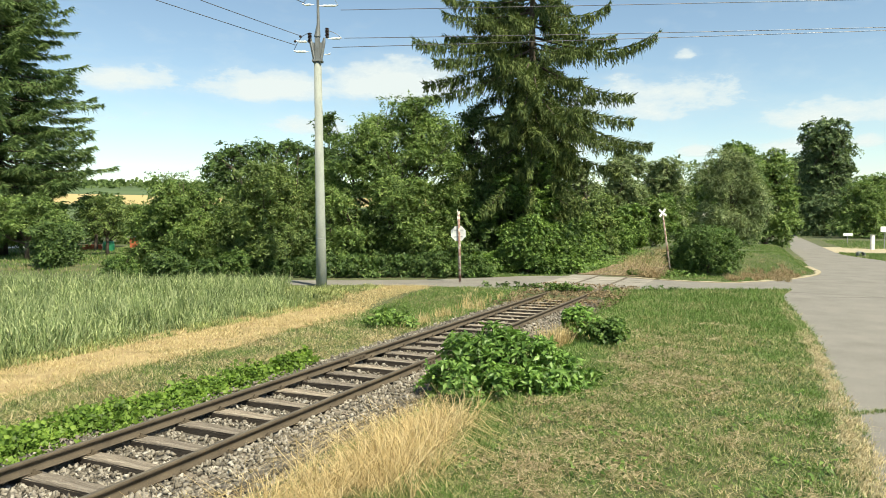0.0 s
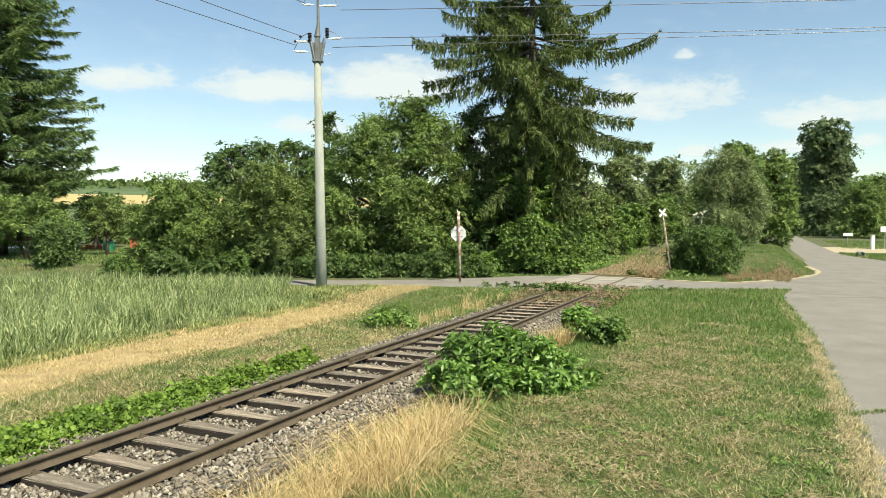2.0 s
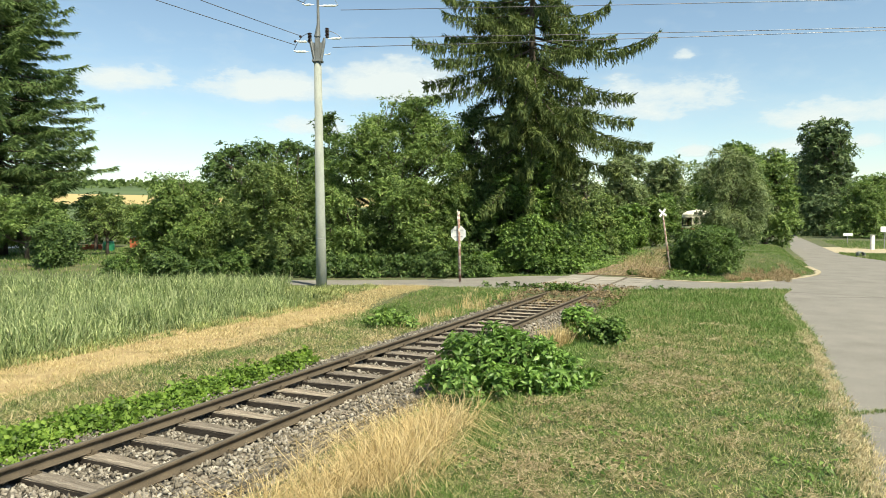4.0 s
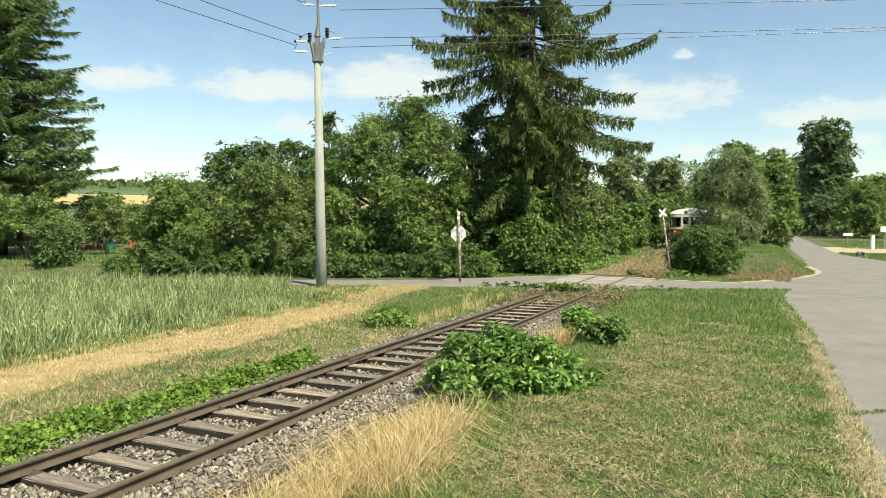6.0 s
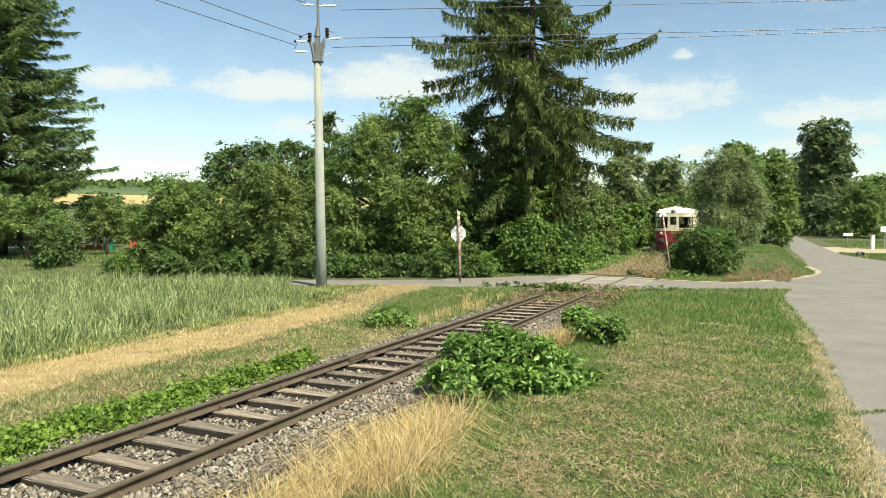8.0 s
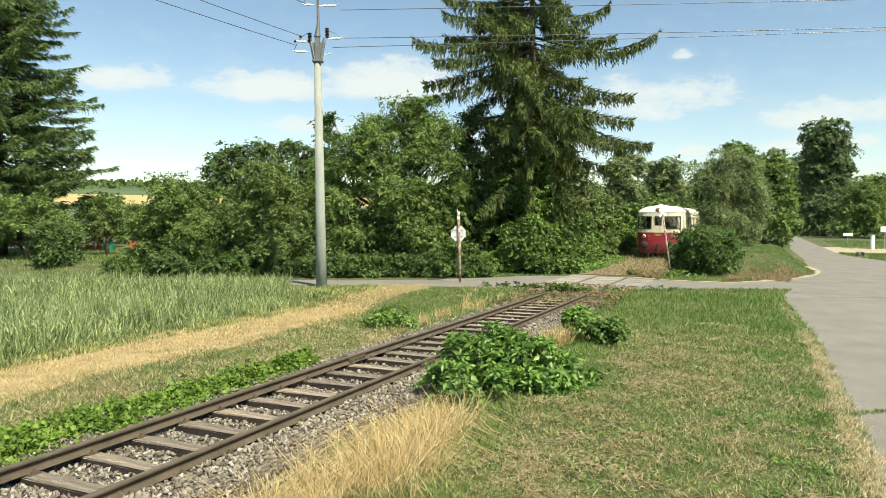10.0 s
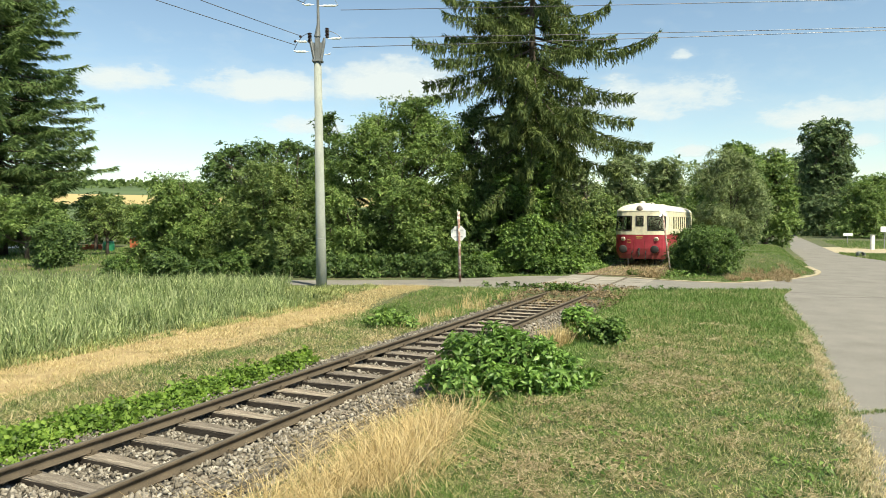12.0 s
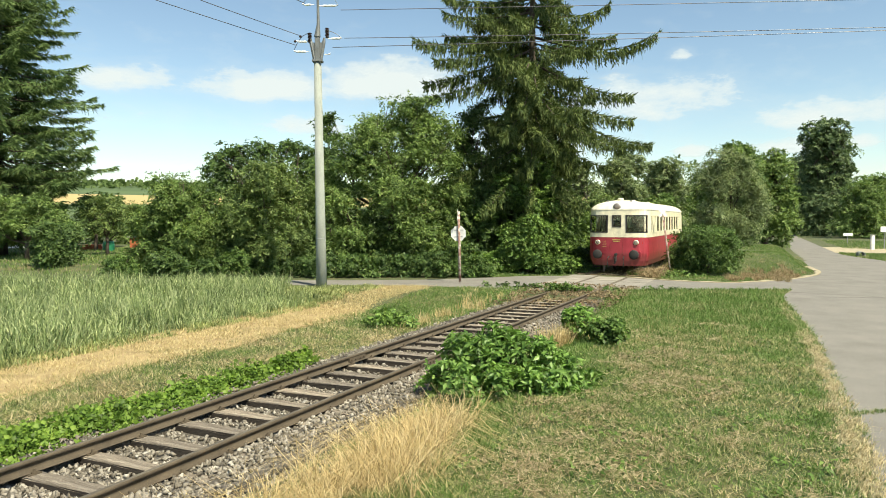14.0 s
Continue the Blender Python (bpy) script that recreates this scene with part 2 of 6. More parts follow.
M["lens"] = mat("lamp_reflector", build_lamp)
M["leaf_walnut"] = foliage("walnut_leaves", (0.081, 0.145, 0.042), (0.154, 0.240, 0.069), (0.271, 0.359, 0.128))
M["leaf_plum"] = foliage("plum_leaves", (0.090, 0.146, 0.046), (0.166, 0.240, 0.080), (0.285, 0.355, 0.136))
# for dark-leaved trees, and for undergrowth whose shade is put into its colour
M["leaf_dark_and_shade"] = foliage("dark_and_shaded_leaves", (0.055, 0.105, 0.036), (0.092, 0.157, 0.051), (0.155, 0.229, 0.071), 0.25)
M["leaf_ivy"] = foliage("ivy_leaves", (0.071, 0.138, 0.035), (0.129, 0.220, 0.052), (0.230, 0.343, 0.097), 0.3)
M["leaf_willow"] = foliage("silvery_willow_leaves", (0.115, 0.172, 0.069), (0.190, 0.247, 0.115), (0.310, 0.368, 0.196), 0.3)
M["leaf_poplar"] = foliage("poplar_leaves", (0.075, 0.130, 0.058), (0.132, 0.195, 0.090), (0.23, 0.295, 0.145), 0.25, 0.25)
M["far_leaf"] = foliage("far_woodland", (0.075, 0.115, 0.045), (0.105, 0.155, 0.06), (0.14, 0.195, 0.08), 0.2, 0.02, 0.9, 0.05)
M["leaf_shrub"] = foliage("broad_shrub_leaves", (0.085, 0.170, 0.036), (0.155, 0.285, 0.064), (0.27, 0.42, 0.12), 0.38, 2.0, 0.42, 0.4)
M["leaf_vine"] = foliage("bright_creeper_leaves", (0.086, 0.151, 0.025), (0.151, 0.256, 0.044), (0.246, 0.359, 0.076), 0.4, 2.0)
M["needle"] = foliage("spruce_needles", (0.056, 0.088, 0.032), (0.104, 0.146, 0.050), (0.180, 0.222, 0.082), 0.15, 0.6, 0.65, 0.15)
M["needle_fir"] = foliage("fir_needles", (0.062, 0.112, 0.042), (0.112, 0.175, 0.064), (0.185, 0.255, 0.098), 0.15, 0.6, 0.65, 0.15)
M["crop"] = foliage("green_crop_blades", (0.125, 0.190, 0.075), (0.270, 0.345, 0.160), (0.58, 0.63, 0.38), 0.35, 0.6)
M["field_weed"] = foliage("field_edge_weeds", (0.13, 0.18, 0.06), (0.28, 0.33, 0.13), (0.52, 0.54, 0.29), 0.3, 0.8)
M["strip_brown"] = meadow("dead_leaf_litter", ((0.09, 0.07, 0.04), (0.14, 0.11, 0.065), (0.2, 0.16, 0.1)), ((0.16, 0.115, 0.062), (0.25, 0.18, 0.1), (0.38, 0.28, 0.16)), 1.5, 0.4, 0.7)
M["rust_weed"] = meadow("rusty_dead_weeds", ((0.13, 0.13, 0.05), (0.2, 0.17, 0.07), (0.28, 0.24, 0.1)), ((0.20, 0.14, 0.075), (0.33, 0.245, 0.135), (0.52, 0.42, 0.25)), 2.0, 0.32, 0.6)
M["leaf_dogwood"] = foliage("dogwood_leaves", (0.055, 0.108, 0.032), (0.105, 0.180, 0.050), (0.185, 0.275, 0.085), 0.3, 0.9)
M["edge_straw"] = meadow("bleached_edge_grass", ((0.4, 0.32, 0.16), (0.55, 0.45, 0.25), (0.7, 0.6, 0.38)), ((0.45, 0.36, 0.19), (0.62, 0.52, 0.31), (0.76, 0.67, 0.45)), 2.0, 0.3, 0.6)
M["verge"] = meadow("verge_grass", GREENS, STRAWS, 2.2, 0.565, 0.775)
M["verge_green"] = meadow("fresh_verge_grass", GREENS, STRAWS, 1.8, 0.64, 0.84)
M["clippings"] = meadow("brown_clippings", ((0.13, 0.11, 0.05), (0.22, 0.17, 0.09), (0.32, 0.26, 0.14)), ((0.25, 0.19, 0.10), (0.42, 0.33, 0.19), (0.62, 0.53, 0.34)), 2.6, 0.38, 0.66)
M["left_grass"] = meadow("lineside_grass", GREENS, STRAWS, 1.4, 0.46, 0.70)
M["strip"] = meadow("mown_straw", GREENS, ((0.36, 0.28, 0.13), (0.57, 0.46, 0.235), (0.74, 0.63, 0.37)), 1.6, 0.28, 0.52)
M["dry"] = meadow("dry_tall_grass", ((0.20, 0.20, 0.07), (0.3, 0.28, 0.10), (0.4, 0.36, 0.15)), ((0.42, 0.31, 0.14), (0.62, 0.48, 0.24), (0.78, 0.65, 0.38)), 1.5, 0.30, 0.5)


# ---------------------------------------------------------------- mesh helpers
def mesh_of(name, verts, faces, material):
    """A mesh from arrays: verts (n, 3), faces (m, k) all of one size."""
    me = bpy.data.meshes.new(name)
    faces = np.asarray(faces, dtype=np.int32)
    me.vertices.add(len(verts))
    me.vertices.foreach_set("co", np.asarray(verts, dtype=np.float32).ravel())
    me.loops.add(faces.size)
    me.loops.foreach_set("vertex_index", faces.ravel())
    me.polygons.add(len(faces))
    me.polygons.foreach_set("loop_start", np.arange(0, faces.size, faces.shape[1], dtype=np.int32))
    me.materials.append(material)
    me.update(calc_edges=True)
    return me


def empty(name, m, label, category, group="", kind=""):
    ob = new(name)
    ob.matrix_basis = m
    return tagged(ob, label, category, group, kind)


def part(name, bm, material, parent, label="", smooth=False):
    """Links a bmesh (or mesh) as one mesh object under a thing or part."""
    if isinstance(bm, bmesh.types.BMesh):
        me = bpy.data.meshes.new(name)
        bm.normal_update()
        bm.to_mesh(me)
        bm.free()
        me.materials.append(material)
    else:
        me = bm
    if smooth:
        me.polygons.foreach_set("use_smooth", np.ones(len(me.polygons), dtype=bool))
    ob = new(name, me)
    ob.parent = parent
    return tagged(ob, label)


def box(bm, x0, x1, y0, y1, z0, z1, bevel=0.0, m=None):
    r = bmesh.ops.create_cube(bm, size=1.0)["verts"]
    bmesh.ops.transform(bm, verts=r, matrix=Matrix.Translation(((x0 + x1) / 2, (y0 + y1) / 2, (z0 + z1) / 2)) @ Matrix.Diagonal((x1 - x0, y1 - y0, z1 - z0, 1)))
    if bevel:
        es = list({e for v in r for e in v.link_edges})
        r = list({v for f in bmesh.ops.bevel(bm, geom=es, offset=bevel, segments=2, affect="EDGES")["faces"] for v in f.verts} | {v for v in r if v.is_valid})
    if m is not None:
        bmesh.ops.transform(bm, verts=[v for v in r if v.is_valid], matrix=m)
    return bm


def tube(bm, path, radii, sides=8):
    """A tapered tube along a path."""
    rings = []
    for i, p in enumerate(path):
        p = Vector(p)
        a = Vector(path[max(i - 1, 0)])
        b = Vector(path[min(i + 1, len(path) - 1)])
        q = (b - a).to_track_quat("Z", "Y")
        rings.append([bm.verts.new(p + q @ Vector((radii[i] * math.cos(k * math.tau / sides), radii[i] * math.sin(k * math.tau / sides), 0))) for k in range(sides)])
    for r0, r1 in zip(rings, rings[1:]):
        for k in range(sides):
            bm.faces.new((r0[k], r0[(k + 1) % sides], r1[(k + 1) % sides], r1[k]))
    bm.faces.new(rings[0][::-1])
    bm.faces.new(rings[-1])
    return bm


def cyl(bm, p, q, r0, r1=None, sides=14):
    return tube(bm, [p, q], [r0, r0 if r1 is None else r1], sides)


def unit(a):
    return a / np.maximum(np.linalg.norm(a, axis=1, keepdims=True), 1e-9)


def leaves(points, normals, size, g, aspect=0.55, droop=0.3, far=False, loose=0.55):
    """Folded leaves: four corners, two triangles each; far ones are one triangle."""
    n = len(points)
    nor = unit(normals + loose * g.normal(size=(n, 3)))
    ax = g.normal(size=(n, 3))
    ax[:, 2] -= droop * 2
    ax = unit(ax - nor * np.sum(ax * nor, axis=1, keepdims=True))
    side = np.cross(nor, ax)
    s = (size * g.uniform(0.6, 1.35, n))[:, None]
    if far:
        w = side * s * aspect * 0.62
        return np.stack([points + w, points - w, points + ax * s * 1.25], 1).reshape(-1, 3), np.arange(n)[:, None] * 3 + np.array([[0, 1, 2]])
    mid = points + ax * s * 0.5
    v = np.stack([points, mid + side * s * aspect * 0.5 + nor * s * 0.08, points + ax * s, mid - side * s * aspect * 0.5 + nor * s * 0.08], axis=1).reshape(-1, 3)
    i = np.arange(n)[:, None] * 4
    return v, np.concatenate([i + np.array([[0, 1, 2]]), i + np.array([[0, 2, 3]])])


def blades(points, height, width, g, lean=0.35, wind=(0.0, 0.0), fall=1.0, simple=False):
    """Grass blades, bent twice: five corners, three triangles each. height and width per blade or single."""
    n = len(points)
    h = np.broadcast_to(height, n) * g.uniform(0.55, 1.25, n)
    w = np.broadcast_to(width, n) * g.uniform(0.7, 1.3, n)
    a = g.uniform(0, math.tau, n)
    side = np.stack([np.cos(a), np.sin(a), np.zeros(n)], 1)
    b = g.uniform(0, math.tau, n)
    le = g.uniform(0.1, 1.0, n) * lean
    off = np.stack([np.cos(b) * le + wind[0], np.sin(b) * le + wind[1], np.zeros(n)], 1)
    up = np.array((0, 0, 1.0))
    m1 = points + (up * 0.55 + off * 0.35) * h[:, None]
    tip = points + (up * (1.0 - 0.35 * np.linalg.norm(off, axis=1, keepdims=True) * fall) + off) * h[:, None]
    sw = side * w[:, None] * 0.5
    if simple:
        return np.stack([points - sw, points + sw, tip], 1).reshape(-1, 3), np.arange(n)[:, None] * 3 + np.array([[0, 1, 2]])
    v = np.stack([points - sw, points + sw, m1 + sw * 0.8, m1 - sw * 0.8, tip], 1).reshape(-1, 3)
    i = np.arange(n)[:, None] * 5
    return v, np.concatenate([i + np.array([[0, 1, 2]]), i + np.array([[0, 2, 3]]), i + np.array([[3, 2, 4]])])


def stuff(name, vf, material, label, category):
    return tagged(new(name, mesh_of(name, vf[0], vf[1], material)), label, category, "", "stuff")


def joined(*vfs):
    vs, fs, n = [], [], 0
    for v, f in vfs:
        vs.append(v)
        fs.append(f + n)
        n += len(v)
    return np.concatenate(vs), np.concatenate(fs)


def scatter_uv(g, u0, u1, v0, v1, n, near=0.0):
    """Points on the ground over a stretch of the plan; near > 0 packs them towards small u."""
    t = g.uniform(0, 1, n)
    u = u0 + (u1 - u0) * t ** (1 + near)
    v = g.uniform(v0, v1, n)
    x, y = plan(u, v)
    return u, v, np.stack([x, y, land(x, y)], 1)


# ---------------------------------------------------------------- ground, road
def make_ground():
    xs = np.concatenate([np.linspace(-1800, -120, 40), np.linspace(-110, -32, 30), np.linspace(-30, 40, 201), np.linspace(42, 120, 30), np.linspace(130, 1800, 40)])
    ys = np.concatenate([np.linspace(-1200, -60, 20), np.linspace(-50, 0, 20), np.linspace(0.5, 44, 170), np.linspace(45, 120, 40), np.linspace(130, 2400, 90)])
    X, Y = np.meshgrid(xs, ys)
    Z = land(X, Y)
    nx, ny = len(xs), len(ys)
    i = (np.arange(ny - 1)[:, None] * nx + np.arange(nx - 1)[None]).ravel()
    f = np.stack([i, i + 1, i + nx + 1, i + nx], 1)
    me = mesh_of("ground", np.stack([X, Y, Z], -1).reshape(-1, 3), f, M["ground"])
    me.polygons.foreach_set("use_smooth", np.ones(len(me.polygons), dtype=bool))
    tagged(new("ground", me), "uneven grassy ground with hills and fields far off", "ground", "", "structure")


def ribbon(name, left, right, z, thick, material, label, category, kind="structure"):
    """A slab between two outlines with the same number of corners."""
    bm = bmesh.new()
    a = [bm.verts.new((x, y, z)) for x, y in left]
    b = [bm.verts.new((x, y, z)) for x, y in right]
    top = [bm.faces.new((a[i], a[i + 1], b[i + 1], b[i])) for i in range(len(a) - 1)]
    bmesh.ops.recalc_face_normals(bm, faces=top)
    if top[0].normal.z < 0:
        bmesh.ops.reverse_faces(bm, faces=top)
    ex = bmesh.ops.extrude_face_region(bm, geom=top)
    bmesh.ops.translate(bm, verts=[e for e in ex["geom"] if isinstance(e, bmesh.types.BMVert)], vec=(0, 0, 0))
    bot = [v for v in bm.verts if v in a or v in b]
    for v in bot:
        v.co.z -= thick
    me = bpy.data.meshes.new(name)
    bmesh.ops.recalc_face_normals(bm, faces=bm.faces[:])
    bm.to_mesh(me)
    bm.free()
    me.materials.append(material)
    return tagged(new(name, me), label, category, "", kind)


def smooth_line(pts, n, jag=0.0, seed=1):
    """A smooth line through a few plan points, slightly ragged."""
    g = np.random.default_rng(seed)
    p = np.array(pts, dtype=float)
    t = np.linspace(0, len(p) - 1, n)
    k = np.clip(t.astype(int), 0, len(p) - 2)
    f = (t - k)[:, None]
    pad = np.vstack([2 * p[0] - p[1], p, 2 * p[-1] - p[-2]])
    a, b, c, d = pad[k], pad[k + 1], pad[k + 2], pad[k + 3]
    out = 0.5 * (2 * b + (c - a) * f + (2 * a - 5 * b + 4 * c - d) * f ** 2 + (3 * b - a - 3 * c + d) * f ** 3)
    out += g.normal(size=out.shape) * jag
    return out


def lane_edge(u):
    """Where the verge ends and the lane begins, rounding off into the side road."""
    return -1.12 + 0.25 * ramp01(u, 14, 20) + 0.2 * ramp01(u, 19.0, 22.6) - 2.15 * ramp01(u, 23, 33)


def make_roads():
    uu = np.concatenate([np.linspace(-14, 20, 60), np.linspace(20.5, 34, 30), np.linspace(36, 130, 40)])
    lv = lane_edge(uu)
    rv = -5.9 - 4.0 * ramp01(uu, 56, 38)
    g = np.random.default_rng(3)
    jag = 0.05 * g.normal(size=len(uu)) + 0.10 * np.sin(uu * 1.3) * np.exp(-((uu - 9) / 9) ** 2)
    left = [plan(u, v) for u, v in zip(uu, lv + jag)]
    right = [plan(u, v) for u, v in zip(uu, rv)]
    ribbon("road", left, right, -0.016, 0.12, M["asphalt"], "worn pale grey asphalt lane with ragged grassy edges", "road")
    near = smooth_line([(-56.9, 28.7), (-23.7, 28.3), (-4.4, 28.3), (3.6, 26.4), (7.6, 26.3), (10.9, 26.4), (13.2, 25.4), (15.5, 24.0)], 70, 0.03, 4)
    far = smooth_line([(-56.9, 31.6), (-23.7, 31.2), (-4.7, 30.5), (0.5, 31.3), (4.6, 32.9), (8.4, 32), (9.9, 30.5), (12.5, 29.3), (15.9, 31.1), (18.5, 33.4), (22.5, 37.0)], 70, 0.03, 5)
    ribbon("road_crossing", near, far, -0.012, 0.12, M["asphalt"], "narrow asphalt side road crossing the railway", "road")
    edge = smooth_line([(8.6, 32.0), (9.9, 30.5), (12.5, 29.25), (15.9, 31.0), (18.2, 33.2), (19.8, 35.6), (21.3, 39.5)], 60, 0.025, 6)
    back = edge + np.stack([np.linspace(0.15, -0.28, 60), np.linspace(0.28, 0.2, 60)], 1) + np.random.default_rng(8).normal(size=edge.shape) * 0.09
    ribbon("pavement_edge", edge, back, 0.012, 0.1, M["sand"], "pale sandy strip along the road corner", "road edge")
    # farm entrance on the other side of the lane
    ribbon("pavement_entrance", [plan(u, -5.8) for u in (57, 60, 64, 68)], [plan(u, -30.0) for u in (66, 69, 74, 78)], -0.02, 0.1, M["sand"], "pale dusty farm entrance", "driveway")
    for a, b, w in (((13.6, 24.6), (26.0, 23.4), 0.05), ((13.2, 23.9), (26.0, 22.6), 0.035)):
        n = 30
        q = np.linspace(a, b, n) + np.random.default_rng(9).normal(size=(n, 2)) * 0.03
        ribbon("road_seam", q, q + np.array((0.01, w)), -0.0125, 0.02, M["seam"], "dark repaired seam across the asphalt", "road seam")
    # dry litter over the line beside and beyond the road
    a = [line(u, -2.2 + 0.25 * math.sin(u * 1.9)) for u in np.linspace(33.6, 95, 60)]
    b = [line(u, 2.0 + 0.25 * math.sin(u * 1.3)) for u in np.linspace(33.6, 95, 60)]
    ribbon("ground_litter", a, b, -0.006, 0.1, M["brown_soil"], "brown dead leaves covering the overgrown track", "ground")
    a = [line(u, -1.9 + 0.25 * math.sin(u * 2.9)) for u in np.linspace(26.0, 28.4, 20)]
    b = [line(u, 1.7 + 0.25 * math.sin(u * 2.3)) for u in np.linspace(25.4, 26.6, 20)]
    ribbon("ground_litter", a, b, -0.022, 0.2, M["brown_soil"], "brown litter on the track before the road", "ground")
    # ballast bed
    a = [line(u, -1.8 + 0.15 * math.sin(u * 1.7)) for u in np.linspace(-4, 25.5, 60)]
    b = [line(u, 1.7 + 0.1 * math.sin(u * 2.1)) for u in np.linspace(-4, 25.5, 60)]
    ribbon("ground_ballast", a, b, -0.265, 0.2, M["ballast"], "grey stone ballast bed under the track", "ballast")
    for lo, hi in ((-1.55, -0.84), (0.84, 1.45)):
        a = [line(u, lo + 0.12 * math.sin(u * 1.7)) for u in np.linspace(-4, 25, 60)]
        b = [line(u, hi) for u in np.linspace(-4, 25, 60)]
        ribbon("ground_ballast", a, b, -0.172, 0.1, M["ballast"], "ballast shoulder beside the rail", "ballast")
    # mown straw strip
    a = [plan(u, 11.35 + 0.8 * float(ramp01(np.array(u), 11, 18)) + 0.2 * math.sin(u * 1.3)) for u in np.linspace(-8, 20.3, 60)]
    b = [plan(u, 14.2 + 0.2 * math.sin(u * 1.1)) for u in np.linspace(-8, 20.3, 60)]
    ribbon("ground_straw", a, b, -0.285, 0.1, M["straw_soil"], "strip of mown dry straw beside the crop", "ground")


make_ground()
make_roads()


# ---------------------------------------------------------------- railway
def rail_mesh(y0, y1, side):
    prof = [(-0.062, -0.149), (0.062, -0.149), (0.062, -0.138), (0.012, -0.118), (0.007, -0.05), (0.036, -0.042), (0.036, -0.008), (0.026, 0.0), (-0.026, 0.0), (-0.036, -0.008), (-0.036, -0.042), (-0.007, -0.05), (-0.012, -0.118), (-0.062, -0.138)]
    ys = np.linspace(y0, y1, 40)
    v = np.array([(x, y, z) for y in ys for x, z in prof])
    k = len(prof)
    f = np.array([(i * k + j, i * k + (j + 1) % k, (i + 1) * k + (j + 1) % k, (i + 1) * k + j) for i in range(len(ys) - 1) for j in range(k)])
    me = mesh_of("rail", v, f[:, ::-1], M["rail_rust"])
    me.materials.append(M["rail_top"])
    me.polygons.foreach_set("material_index", np.array([1 if j == 7 else 0 for i in range(len(ys) - 1) for j in range(k)], dtype=np.int32))
    return me


SLEEPER, SLEEPER_0 = 0.715, 5.57


def make_track():
    x, y = line(0, 0)
    tr = empty("railway_track", pose(x, y, 0, 0, 0, TURN), "old single railway track on weathered wooden sleepers", "railway track")
    for s in (-1, 1):
        r = part("rail", rail_mesh(-4, 112, s), M["rail_rust"], tr, "rusty brown steel rail")
        r.location = (0.751 * s, 0, 0)
        # joint plates
        bm = bmesh.new()
        for c in (-0.028, 0.028):
            box(bm, c - 0.016, c + 0.016, -0.30, 0.30, -0.125, -0.045, 0.006)
            for q in (-0.22, -0.08, 0.08, 0.22):
                cyl(bm, (c, q, -0.085), (c + math.copysign(0.035, c), q, -0.085), 0.016, None, 6)
        fp = part("joint_plate", bm, M["rail_rust"], r)
        fp.location = (0, 11.75 if s > 0 else 11.55, 0)
    bm = bmesh.new()
    box(bm, -1.25, 1.25, -0.12, 0.12, -0.15, 0.0, 0.012)
    bmesh.ops.subdivide_edges(bm, edges=[e for e in bm.edges if abs(e.verts[0].co.x - e.verts[1].co.x) > 1], cuts=7)
    g = random.Random(3)
    for v in bm.verts:
        v.co.z += g.uniform(-0.012, 0.006)
        v.co.y += g.uniform(-0.008, 0.008)
    first = part("sleeper", bm, M["wood"], tr)
    me = first.data
    # every face not looking up gets the dark wood, as painted shade
    me.materials.append(M["sleeper_side_shade"])
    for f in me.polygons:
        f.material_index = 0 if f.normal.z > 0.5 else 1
    bm = bmesh.new()
    box(bm, -0.10, 0.10, -0.075, 0.075, -0.012, 0.008, 0.003)
    for sx in (-0.075, 0.075):
        box(bm, sx - 0.022, sx + 0.022, -0.03, 0.03, 0.0, 0.03, 0.006)
        cyl(bm, (sx, 0, 0.02), (sx, 0, 0.058), 0.016, 0.014, 6)
    plate = bpy.data.meshes.new("rail_fastening")
    bm.to_mesh(plate)
    bm.free()
    plate.materials.append(M["rail_rust"])
    for i in range(-6, 31):
        u = SLEEPER_0 + i * SLEEPER + g.uniform(-0.03, 0.03)
        z = -0.157
        ob = first if i == -6 else part("sleeper", me, None, tr)
        ob.matrix_basis = pose(g.uniform(-0.05, 0.05), u, z - 0.003, 0, 0, g.uniform(-1.4, 1.4))
        for s in (-1, 1):
            p = part("rail_fastening", plate, None, ob)
            p.location = (0.751 * s - ob.location.x, 0, 0.004)
    # concrete crossing panels between and beside the rails
    bm = bmesh.new()
    box(bm, -0.66, 0.66, -0.98, 0.98, -0.15, -0.006, 0.015)
    mid = bpy.data.meshes.new("crossing_panel")
    bm.to_mesh(mid)
    bm.free()
    mid.materials.append(M["concrete"])
    bm = bmesh.new()
    box(bm, -0.62, 0.62, -0.98, 0.98, -0.15, -0.006, 0.015)
    out = bpy.data.meshes.new("crossing_panel_side")
    bm.to_mesh(out)
    bm.free()
    out.materials.append(M["concrete"])
    for k in range(3):
        u0 = 27.6 + k * 2.0
        for v, mesh, sh in ((0.0, mid, 0.0), (-1.43, out, 0.55), (1.43, out, -0.55)):
            p = part("crossing_panel", mesh, None, tr, "pale concrete crossing slab")
            p.location = (v, u0 + sh, g.uniform(-0.003, 0.002))
    for s in (-1, 1):
        bm = bmesh.new()
        box(bm, -0.035, 0.035, -2.9, 2.9, -0.06, -0.0085)
        p = part("flangeway", bm, M["rail_rust"], tr, "dirty groove beside the rail")
        p.location = (0.72 * s - 0.03 * s, 29.6, 0)


make_track()


